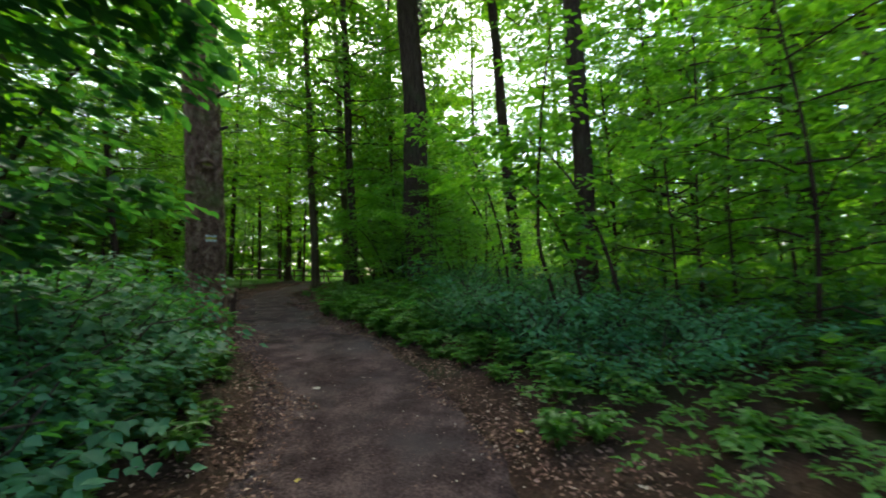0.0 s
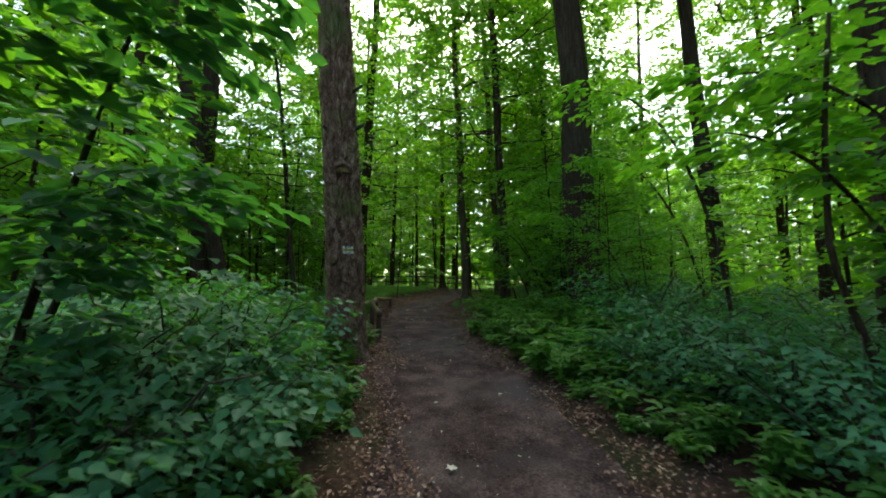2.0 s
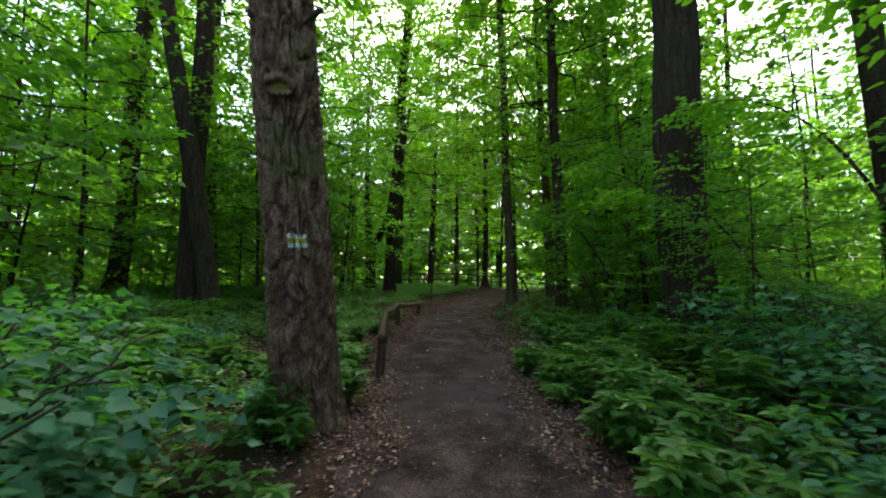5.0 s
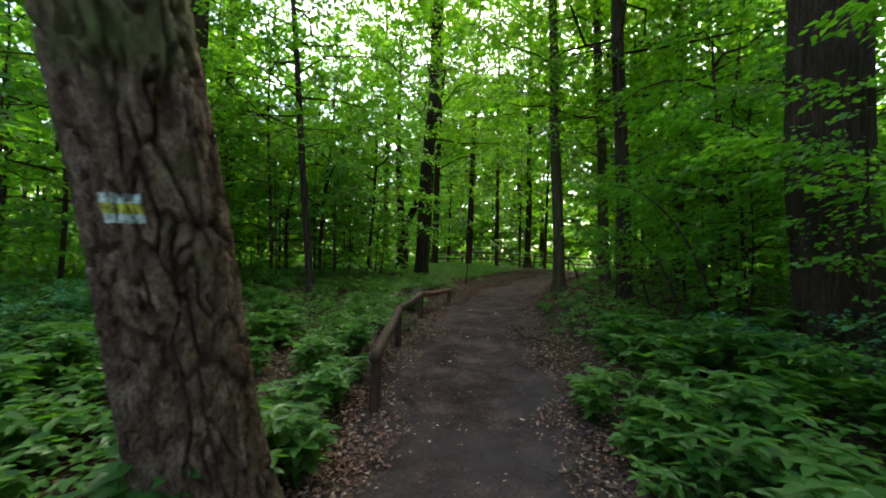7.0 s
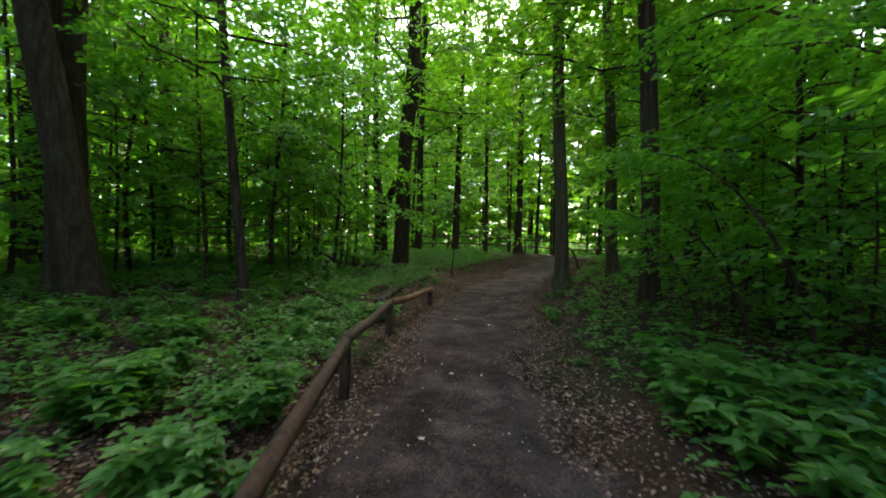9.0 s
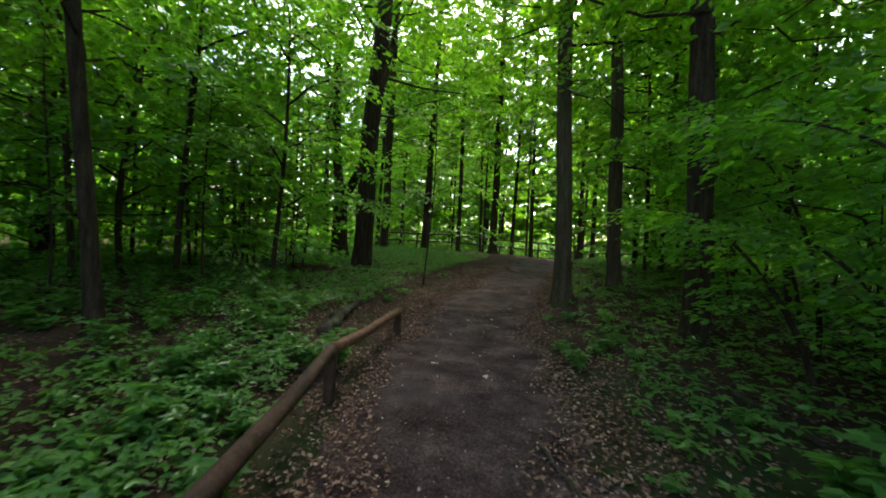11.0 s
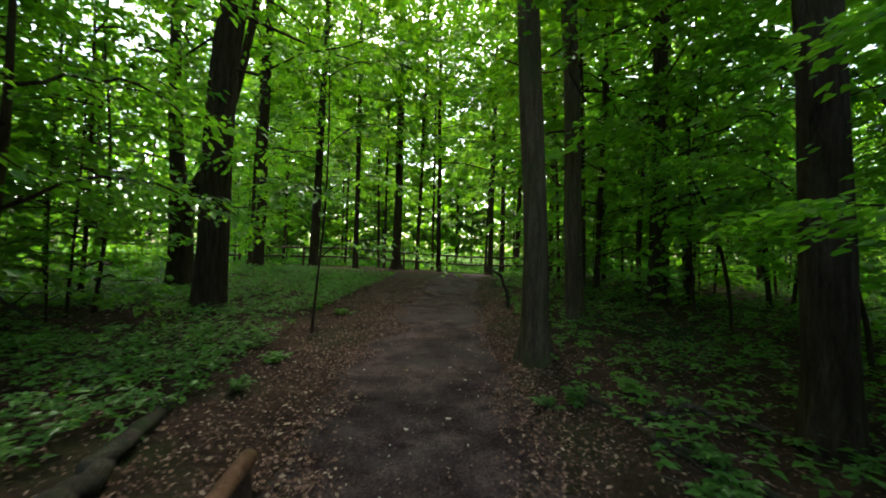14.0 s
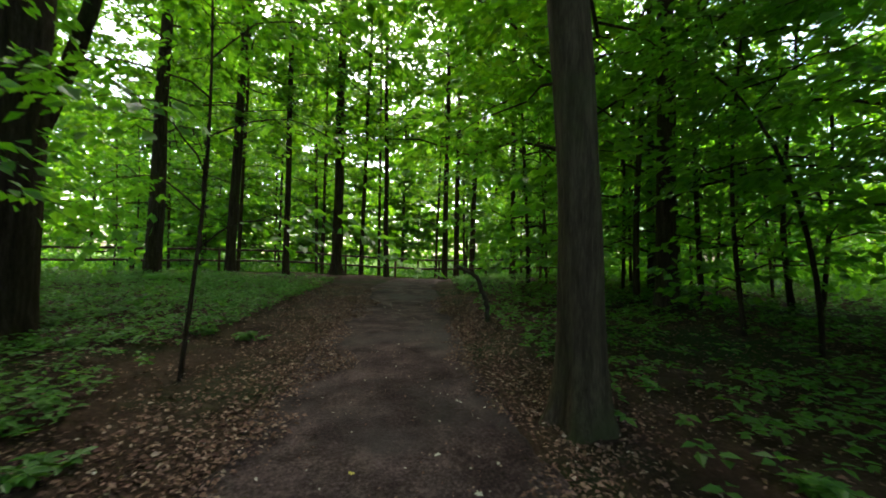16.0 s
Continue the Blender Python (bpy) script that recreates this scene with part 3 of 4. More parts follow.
# slim stems on the bank by the fence
for x, y, d in ((-12.2, 27.6, 0.42), (-10.6, 29.0, 0.34), (-9.1, 30.2, 0.24), (-6.8, 33.4, 0.2), (-5.6, 33.0, 0.24), (-3.0, 32.6, 0.26), (-2.3, 34.6, 0.28), (-1.4, 35.6, 0.3),
                (-11.8, 32.3, 0.16), (-8.6, 33.6, 0.14), (-6.1, 34.6, 0.15), (-0.4, 30.6, 0.22), (-13.9, 29.8, 0.2), (-15.6, 27.4, 0.3), (-17.5, 29.5, 0.26)):
    taken.append((x, y))
    tree(x, y, d, (pick.uniform(-0.03, 0.03), pick.uniform(-0.02, 0.02)), pick.uniform(16, 23), "slim dark trunk on the bank by the fence", BARK, pick.randrange(5),
         pick.uniform(0, 6.2), pick.uniform(0.6, 0.9), seed=pick.randrange(999), sides=10, rings=22, lift=pick.uniform(0, 3))
for x, y in ((-16, 37), (-11, 42), (-3, 43), (3, 40), (6.5, 41), (-20, 41)):
    taken.append((x, y))
    tree(x, y, pick.uniform(0.14, 0.3), (pick.uniform(-0.04, 0.04), 0), 21, "slim tree in the bright hollow beyond the fence", BARK, pick.randrange(5), pick.uniform(0, 6.2), 1.0,
         seed=pick.randrange(999), sides=9, rings=18, lift=pick.uniform(-2, 0))
count = 0
while count < 30:
    x, y = pick.uniform(-36, 30), pick.uniform(-5, 60)
    side = abs(x - float(centre(y)))
    beyond = y - 33 - 0.36 * max(-14, min(14, x + 7))
    if (side < (10 if y < 9 else 6.5) and y < 36) or not clear(x, y, 2.6) or (beyond > 3 and beyond < 10 and -22 < x < 8) or (3 < x < 13 and 8 < y < 18):
        continue
    taken.append((x, y))
    count += 1
    d = pick.choice((0.14, 0.2, 0.26, 0.34, 0.42))
    tree(x, y, d, (pick.uniform(-0.06, 0.06), pick.uniform(-0.05, 0.05)), pick.uniform(17, 24), "tall woodland tree with a dark trunk among undergrowth", BARK, pick.randrange(5),
         pick.uniform(0, 6.2), pick.uniform(0.75, 1.1), seed=pick.randrange(999), sides=10, rings=22, bow=pick.uniform(-0.3, 0.3), lift=pick.uniform(-2.5, 1))


# ---- young beeches and undergrowth ----
def sapling(x, y, k, turn, size, label="young beech with layered green sprays"):
    e = thing("sapling", x, y, turn=turn, size=size)
    br, cr = LOW[k]
    ob = new("stem", stems[k])
    ob.parent = e
    for name, m2 in (("branchwork", br), ("crown", cr)):
        ob = new(name, m2)
        ob.parent = e
    return tagged(e, label, "sapling", "young trees of the undergrowth")


stems = []
for k in range(5):
    t = np.linspace(0, 1, 12)
    top = 5.4 + 0.5 * k
    pts = np.stack([0.12 * np.sin(4 * t + k), 0.1 * np.sin(3 * t + 2 * k), -0.15 + (top + 0.15) * t], -1)
    me = tube_mesh("stem", [tube(pts, 0.035 * (1 - 0.8 * t) + 0.006, 7, 0.04, k)])
    me.materials.append(BARK)
    stems.append(me)
count = 0
while count < 66:
    x, y = pick.uniform(-24, 20), pick.uniform(0, 44)
    side = x - float(centre(y))
    beyond = y - 31 - 0.36 * max(-14, min(14, x + 7))
    near = 3.4 if side > 0 else 5.0 if y < 9 else 6.0
    if abs(side) < near or not clear(x, y, 0.9) or (-5 < side < 4 and y > 18) or (-6.5 < side < 0 and 8 < y < 20) or (beyond > -1 and beyond < 14 and -16 < x < 4) or (-19 < x < -8 and y > 20):
        continue
    taken.append((x, y))
    count += 1
    sapling(x, y, pick.randrange(5), pick.uniform(0, 6.2), pick.uniform(0.6, 1.25))


def stand(number, x0, x1, y0, y1, least, gap=0.8, sizes=(0.7, 1.2)):
    """A stand of young beeches, clear of the path by at least so much."""
    made = tries = 0
    while made < number and tries < 3000:
        tries += 1
        x, y = pick.uniform(x0, x1), pick.uniform(y0, y1)
        if abs(x - float(centre(y))) < least or not clear(x, y, gap):
            continue
        taken.append((x, y))
        made += 1
        sapling(x, y, pick.randrange(5), pick.uniform(0, 6.2), pick.uniform(*sizes))


stand(18, -19, -10, 8, 20, 6.5)
stand(16, 1, 12, 23, 36, 5, 0.9, (0.7, 1.3))
stand(9, 0, 8, 11, 27, 4.2)
stand(8, 4.5, 10, 3, 12, 4.4)
stand(12, -12, -5, 1, 8, 4.6)
stand(3, 0, 2.4, 12.4, 15.6, 3.6, 0.6, (0.5, 0.75))
stand(2, 0.5, 3.5, 20, 25, 3.6, 0.9, (1.1, 1.4))
stand(5, -14, -9, 13, 18.5, 5.0, 0.9, (0.8, 1.2))
for k, (x, y, size) in enumerate(((-9.6, 18.5, 0.85), (-10.7, 19.3, 1.1), (-10.0, 17.3, 0.7), (-11.8, 18.4, 1.2), (-12.6, 20.4, 1.3), (-9.3, 17.6, 0.5))):
    sapling(x, y, k % 5, 1.7 * k, size)
stand(8, -14, -8, 12, 19, 4.2, 0.7, (0.4, 0.62))
stand(5, 0.2, 3.4, 12.8, 15.4, 3.2, 0.55, (0.35, 0.55))
stand(6, 0.2, 3.2, 9.4, 11.2, 2.7, 0.5, (0.24, 0.36))
stand(6, 4, 9, 4.5, 11, 4.0, 0.7, (0.42, 0.65))
stand(6, 0.2, 5, 15, 22, 3.6, 0.7, (0.35, 0.6))
stand(4, -1, 3, 25, 30, 3.2, 0.9, (0.9, 1.3))
stand(4, -1.4, 0.8, 21, 28, 3.0, 0.9, (1.4, 1.8))
stand(3, 4.0, 7.5, 3.5, 8, 4.0, 0.8, (0.5, 0.8))
stand(5, -22, -13, 34, 42, 4, 0.9, (1.0, 1.6))
stand(5, 1, 8, 34, 42, 4, 0.9, (1.0, 1.6))


tree(6.6, 13.8, 0.26, (0.02, -0.02), 21, "slim dark tree behind the undergrowth", BARK, 3, 0.7, 0.75, seed=19, lift=3)
for k, (x, y, d) in enumerate(((9.6, 21.2, 0.3), (1.8, 24.8, 0.2), (-0.3, 24.2, 0.16))):
    tree(x, y, d, (0.02 * (k % 3 - 1), 0.01), 22, "slim dark tree behind the undergrowth", BARK, k, 1.3 * k, 1.0, seed=60 + k, lift=-0.5)
tree(8.8, 17.2, 0.3, (-0.02, 0.02), 22, "slim dark tree behind the undergrowth", BARK, 1, 2.7, 0.95, seed=20)


# shrubs: several bowed stems with broad leaves
def shrub_variant(seed, height, spread_r, stems_n, size, leaves, full=True):
    g = np.random.default_rng(seed)
    lv, tubes = Leaves(seed), []
    for k in range(stems_n):
        a = k * 2.4 + g.uniform(-0.5, 0.5)
        r, h = spread_r * g.uniform(0.4, 1), height * g.uniform(0.55, 1)
        t = np.linspace(0, 1, 7)
        pts = np.stack([np.cos(a) * r * t ** 1.4, np.sin(a) * r * t ** 1.4, h * (t - 0.18 * t ** 3) - 0.05], -1) + np.concatenate([np.zeros((1, 3)), g.normal(0, 0.025, (6, 3))])
        tubes.append(tube(pts, 0.009 * (1 - 0.7 * t) + 0.002, 4))
        for q in np.linspace(0.3, 1, 7):
            o = np.array([np.interp(q, t, pts[:, c]) for c in range(3)])
            b = a + g.uniform(-1.5, 1.5)
            lv.spray(o, (np.cos(b), np.sin(b), g.uniform(-0.2, 0.15)), g.uniform(0.25, 0.5) * (0.6 + 0.4 * height), leaves, size, 0.3, 0.6)
    st, le = tube_mesh("stemwork", tubes), lv.mesh("foliage", 0.74, full)
    st.materials.append(DEAD_WOOD)
    le.materials.append(SHRUB)
    return st, le


SHRUBS = [shrub_variant(51, 1.15, 0.8, 12, 0.066, 11, "broad"), shrub_variant(52, 0.85, 0.7, 11, 0.06, 11, "broad"), shrub_variant(53, 1.5, 0.9, 13, 0.072, 11, "broad"), shrub_variant(54, 0.6, 0.5, 8, 0.06, 12, False), shrub_variant(55, 1.2, 0.7, 10, 0.085, 11, False)]


def shrub(x, y, k, turn, size, label="broad-leaved green shrub on bowed stems"):
    e = thing("shrub", x, y, turn=turn, size=size)
    for name, me in zip(("stemwork", "foliage"), SHRUBS[k]):
        ob = new(name, me)
        ob.parent = e
    return tagged(e, label, "shrub", "shrubs along the path")


def row_of_shrubs(count, y0, y1, d0, d1, kinds, sizes, gap, label="broad-leaved green shrub on bowed stems"):
    made = tries = 0
    while made < count and tries < 4000:
        tries += 1
        y = pick.uniform(y0, y1)
        x = float(centre(y)) + pick.uniform(d0, d1)
        if clear(x, y, gap):
            taken.append((x, y))
            made += 1
            shrub(x, y, pick.choice(kinds), pick.uniform(0, 6.2), pick.uniform(*sizes), label)


row_of_shrubs(44, -0.8, 6.2, -5.5, -1.55, (0, 1, 2), (0.75, 1.0), 0.42, "dense blue-green shrub crowding the path's edge")
row_of_shrubs(14, 3.8, 5.9, -3.2, -1.95, (2, 0), (0.95, 1.15), 0.34, "tall blue-green shrub crowding the path's edge")
row_of_shrubs(24, 4.6, 8.0, 2.2, 4.8, (0, 1), (0.75, 1.05), 0.48)
row_of_shrubs(9, 0.6, 4.6, 2.6, 5.0, (1, 3), (0.45, 0.75), 0.45, "low dark green shrub in deep shade")
row_of_shrubs(16, 8.4, 11.8, 3.5, 5.8, (0, 1, 2), (0.7, 1.05), 0.5, "dark green shrub in the shade of the oak")
row_of_shrubs(16, -1, 16, 4.5, 8.5, (4,), (0.7, 1.1), 0.7)
row_of_shrubs(14, -1, 8, -10, -5, (4,), (0.8, 1.2), 0.8)
row_of_shrubs(14, 5.5, 9, -6, -3.4, (3, 1), (0.5, 0.8), 0.4, "low leafy shrub in the shade of the pine")


# ---- rail beside the path ----
def log_rail(points, r0, r1, seed):
    pts = np.array(points, float)
    t = np.linspace(0, 1, 14)
    k = np.linspace(0, 1, len(pts))
    line = np.stack([np.interp(t, k, pts[:, c]) for c in range(3)], -1)
    line[:, 2] += 0.012 * np.sin(7 * t + seed)
    return tube_mesh("rail", [tube(line, np.linspace(r0, r1, 14), 14, 0.02, seed)])


def handrail():
    posts = ((-2.79, 9.22), (-3.76, 11.02), (-4.44, 12.78), (-4.92, 14.95))
    e = thing("handrail", *posts[0])
    base = Vector(e.location)
    tops = []
    for k, (x, y) in enumerate(posts):
        z = float(ground(x, y))
        h = (0.95, 1.1, 1.17, 1.12)[k] - z
        t = np.linspace(0, 1, 7)[:, None]
        pts = np.array((x, y, z - 0.2)) - np.array(base) + t * np.array((0, 0, h + 0.2))
        part("post", tube_mesh("post", [tube(pts, np.full(7, 0.05), 12, 0.02, k)]), RAIL_WOOD, e, "short round timber post")
        tops.append((x - base.x, y - base.y, z + h - base.z))
    for k in range(3):
        a, b = np.array(tops[k]), np.array(tops[k + 1])
        d = (b - a) / np.linalg.norm(b - a)
        part("rail", log_rail([a - d * (0.09 if k == 0 else 0.02), (a + b) / 2, b + d * (0.09 if k == 2 else 0.02)], 0.052, 0.05, k), RED_WOOD if k == 2 else RAIL_WOOD, e, "smooth-worn reddish timber rail" if k == 2 else "smooth-worn round timber rail")
    return tagged(e, "low handrail of worn round timber on short posts", "railing")


handrail()


def far_fence():
    posts = ((-19, 27.4), (-16.5, 28.3), (-14, 29.2), (-11.6, 30.3), (-9.6, 31.4), (-7.4, 32.9), (-5.2, 33.1), (-3.2, 33.3), (-1.0, 33.4), (1.4, 33.2), (4.0, 33))
    e = thing("fence", *posts[0])
    base = np.array(e.location)
    t = np.linspace(0, 1, 5)[:, None]
    last = None
    for k, (x, y) in enumerate(posts):
        z = float(ground(x, y))
        p = np.array((x, y, z)) - base
        part("post", tube_mesh("post", [tube(p + np.array((0, 0, -0.2)) + t * np.array((0, 0, 1.1)), np.full(5, 0.05), 8, 0.03, k)]), RAIL_WOOD, e)
        if last is not None:
            for h in (0.45, 0.86):
                part("rail", log_rail([last + (0, 0, h), p + (0, 0, h)], 0.045, 0.04, k), RAIL_WOOD, e)
        last = p
    return tagged(e, "timber post-and-rail fence along the top of the bank", "fence")


far_fence()


# ---- fallen wood ----
def fallen(name, points, r0, r1, label, seed, side_twigs=0):
    pts = np.array([(x, y, float(ground(x, y)) + h) for x, y, h in points])
    t = np.linspace(0, 1, 24)
    k = np.linspace(0, 1, len(pts))
    line = np.stack([np.interp(t, k, pts[:, c]) for c in range(3)], -1)
    g = np.random.default_rng(seed)
    line[1:-1] += g.normal(0, r0 * 0.25, (22, 3))
    tubes = [tube(line, np.linspace(r0, r1, 24), 12, 0.1, seed)]
    for _ in range(side_twigs):
        i = g.integers(4, 22)
        d = g.normal(0, 1, 3) * (1, 1, 0.25)
        d[2] = abs(d[2])
        tubes.append(tube(line[i] + np.linspace(0, 1, 5)[:, None] * d * 0.35, np.linspace(r1, 0.003, 5), 5))
    ob = part(name, tube_mesh(name, tubes), DEAD_WOOD)
    return tagged(ob, label, "branch")


fallen("fallen_log", ((-5.5, 14.05, 0.03), (-5.58, 14.4, 0.06), (-5.74, 14.75, 0.07), (-5.9, 15.1, 0.06), (-5.97, 15.4, 0.07), (-6.15, 15.9, 0.04)), 0.085, 0.055, "rotting dark log lying in green plants", 1)
fallen("fallen_branch", ((-2.3, 16.2, 0.02), (-1.8, 15.3, 0.03), (-1.25, 14.3, 0.03), (-0.9, 13.4, 0.03)), 0.028, 0.016, "long thin fallen branch on the litter", 2, 4)
fallen("fallen_branch", ((-2.2, 16.4, 0.03), (-1.7, 16.6, 0.04), (-1.0, 15.6, 0.05)), 0.035, 0.02, "bare fallen branch in the shade", 3, 5)
fallen("fallen_branch", ((-11.5, 17.6, 0.3), (-10.2, 17.4, 0.5), (-9.0, 17.2, 0.15)), 0.045, 0.02, "crooked fallen bough in low plants", 4, 6)
fallen("fallen_branch", ((-2.75, 12.9, 0.02), (-2.3, 12.2, 0.02), (-1.9, 12.0, 0.03)), 0.014, 0.006, "thin twig on the litter", 6, 2)
fallen("fallen_branch", ((-2.55, 16.8, 0.02), (-2.3, 16.2, 0.02), (-2.12, 15.66, 0.02)), 0.022, 0.012, "dead branch lying on brown litter", 8, 2)
fallen("twig", ((-1.24, 8.89, 0.012), (-1.15, 9.0, 0.03), (-1.03, 9.22, 0.012)), 0.008, 0.004, "bare twig on the path's edge", 9, 3)
fallen("twig", ((-2.75, 9.61, 0.01), (-2.6, 9.5, 0.02), (-2.44, 9.38, 0.01)), 0.009, 0.005, "bare twig beside the rail post", 10, 2)
fallen("twig", ((-1.66, 10.95, 0.01), (-1.58, 10.8, 0.02), (-1.46, 10.74, 0.01)), 0.007, 0.004, "bare twig on the path's edge", 11, 2)
fallen("fallen_branch", ((-5.4, 9.2, 0.02), (-4.9, 9.3, 0.03), (-4.5, 9.35, 0.02)), 0.016, 0.01, "short dead branch on brown litter", 12, 1)
fallen("stump_stake", ((-2.94, 21.6, -0.1), (-2.97, 21.6, 0.35), (-3.14, 21.55, 0.75), (-3.5, 21.5, 0.95)), 0.045, 0.03, "bent dead stake leaning beside the path", 7)


# bent sapling by the ivy trunk
def bent_sapling(x, y):
    e = thing("sapling", x, y)
    t = np.linspace(0, 1, 20)
    k = np.array(((0, 0, -0.1), (-0.12, 0, 0.5), (-0.36, -0.05, 1.3), (-0.34, -0.1, 2.2), (-0.26, -0.15, 3.1), (-0.1, -0.2, 4.2)))
    line = np.stack([np.interp(t, np.linspace(0, 1, 6), k[:, c]) for c in range(3)], -1)
    part("stem", tube_mesh("stem", [tube(line, np.linspace(0.03, 0.01, 20), 9, 0.05, 3)]), BARK, e)
    lv = Leaves(77)
    for i in range(7, 20):
        for _ in range(3):
            a = lv.g.uniform(0, 6.28)
            lv.spray(line[i], (math.cos(a), math.sin(a), 0.1), 0.7, 16, 0.12, 0.3, 0.4)
    part("crown", lv.mesh("crown", 0.62, True), BEECH, e)
    return tagged(e, "thin bent sapling with a kinked dark stem", "sapling", "young trees of the undergrowth")


bent_sapling(2.51, 5.88)


# crooked young trees with arching dark branches
def crooked_tree(x, y, height, seed, turn, label, thick=1.0, leafy=3):
    e = thing("young_tree", x, y, turn=turn)
    g = np.random.default_rng(seed)
    t = np.linspace(0, 1, 12)
    line = np.stack([0.25 * np.sin(2.5 * t) * t, 0.12 * np.sin(5 * t), -0.1 + (height + 0.1) * t], -1)
    part("stem", tube_mesh("stem", [tube(line, thick * (0.05 * (1 - 0.8 * t) + 0.007), 9, 0.05, seed)]), BARK, e)
    lv = Leaves(seed)
    for k in range(9):
        q = 0.28 + 0.7 * k / 9
        o = np.array([np.interp(q, t, line[:, c]) for c in range(3)])
        a = 2.4 * k + g.uniform(-0.4, 0.4)
        reach = height * (0.5 - 0.28 * q) * g.uniform(0.8, 1.2)
        u = np.linspace(0, 1, 9)
        arm = o + np.stack([np.cos(a) * reach * u, np.sin(a) * reach * u, reach * (0.75 * u - 0.7 * u ** 2)], -1) + np.concatenate([np.zeros((1, 3)), g.normal(0, 0.03, (8, 3))])
        part("branch", tube_mesh("branch", [tube(arm, thick * (0.02 * (1 - 0.8 * u) + 0.004), 6, 0.05, seed + k)]), BARK, e)
        for i in range(2, 9):
            for _ in range(leafy):
                b = a + g.uniform(-1.2, 1.2)
                lv.spray(arm[i], (math.cos(b), math.sin(b), g.uniform(-0.35, 0.1)), g.uniform(0.5, 0.9), 14, 0.11, 0.45, 0.42)
    part("crown", lv.mesh("crown", 0.62), BEECH, e)
    return tagged(e, label, "young tree", "young trees of the undergrowth")


crooked_tree(-8.4, 16.2, 5.2, 401, 0.4, "young beech with arching dark branches over low plants")
crooked_tree(-9.6, 14.2, 4.6, 402, 2.0, "young beech with drooping leafy branches")
crooked_tree(-11.0, 17.6, 5.6, 403, 4.0, "young beech with drooping leafy branches")
crooked_tree(0.9, 18.6, 5.0, 404, 1.2, "young beech with dark arching branches above litter")
crooked_tree(1.8, 15.4, 4.4, 405, 3.3, "young beech with drooping leafy branches")
crooked_tree(5.2, 9.4, 5.0, 406, 5.0, "young beech with arching branches above shrubs")
crooked_tree(-6.2, 18.8, 4.4, 407, 0.0, "thin young beech in leaf litter", 0.4, 1)
crooked_tree(-8.6, 14.4, 5.6, 408, 1.1, "young beech with drooping leafy branches")
crooked_tree(-10.4, 12.6, 5.4, 409, 2.6, "young beech with drooping leafy branches")
crooked_tree(-13.0, 17.0, 6.0, 410, 0.2, "young beech with drooping leafy branches")
crooked_tree(2.6, 21.8, 5.6, 413, 0.9, "young beech with drooping leafy branches")
crooked_tree(0.3, 14.6, 4.8, 414, 5.2, "young beech with dark arching branches above litter")
crooked_tree(2.0, 24.0, 6.0, 415, 1.9, "young beech with drooping leafy branches")

# overhanging boughs of young beeches that reach over the walk
def bough(x, y, z0, reach, turn, seed, n, size, mat, label):
    e = thing("overhanging_sapling", x, y, turn=turn)
    g = np.random.default_rng(seed)
    t = np.linspace(0, 1, 14)
    line = np.stack([reach * t ** 1.5, 0.1 * np.sin(4 * t), -0.1 + (z0 + 0.1) * np.sin(1.57 * t) ** 0.9], -1)
    part("stem", tube_mesh("stem", [tube(line, np.linspace(0.03, 0.005, 14), 7, 0.05, seed)]), BARK, e)
    lv = Leaves(seed)
    for i in range(4, 14):
        for s in range(n):
            a = g.uniform(-1.3, 1.3)
            lv.spray(line[i], (math.cos(a), math.sin(a), g.uniform(-0.1, 0.2)), g.uniform(0.4, 0.8), 18, size, 0.3, 0.4)
    part("crown", lv.mesh("crown", 0.62, True), mat, e)
    return tagged(e, label, "sapling", "young trees of the undergrowth")


bough(-2.6, 2.7, 2.7, 1.5, 0.3, 201, 3, 0.13, SHRUB, "hazel sapling whose leafy bough hangs over the path")
bough(-2.65, 2.9, 2.9, 1.6, 0.1, 210, 5, 0.13, BEECH, "hazel sapling whose leafy bough hangs over the path")
bough(-2.7, 3.9, 2.6, 1.5, -0.1, 211, 4, 0.13, SHRUB, "hazel sapling whose leafy bough hangs over the path")
bough(-3.0, 4.1, 1.6, 1.3, -0.1, 202, 3, 0.13, SHRUB, "hazel sapling with blue-green leaves leaning to the path")
bough(-3.4, 1.4, 3.0, 1.5, 0.5, 203, 4, 0.13, BEECH, "hazel sapling whose leafy bough hangs over the path")
bough(3.2, 5.7, 2.9, 1.6, 2.9, 204, 3, 0.12, BEECH, "young beech with a bright bough over the path's edge")
bough(2.85, 6.1, 2.2, 1.5, 3.5, 212, 1, 0.12, BEECH, "young hazel with large bright leaves over the path")
bough(2.5, 8.3, 3.6, 1.6, 3.3, 205, 3, 0.11, BEECH, "young beech with a bright bough over the path's edge")
bough(-0.6, 14.2, 1.7, 1.5, 2.6, 206, 4, 0.08, BEECH, "young beech with layered boughs above the litter")
bough(0.2, 13.2, 2.3, 1.7, 2.9, 207, 4, 0.08, BEECH, "young beech with layered boughs above the litter")
bough(0.0, 15.6, 2.6, 1.6, 3.5, 208, 4, 0.08, BEECH, "young beech with layered boughs above the litter")
bough(-0.2, 13.7, 1.5, 1.1, 2.9, 213, 3, 0.07, BEECH, "young beech with a low bright spray above dark litter")
bough(1.9, 10.9, 2.3, 1.7, 3.0, 214, 5, 0.085, BEECH, "young beech with layered boughs in front of the oak")
bough(1.5, 12.6, 2.9, 1.9, 3.2, 215, 5, 0.085, BEECH, "young beech with layered boughs beside the oak")
bough(2.9, 10.2, 3.4, 1.9, 2.8, 216, 5, 0.09, BEECH, "young beech with layered boughs in front of the oak")
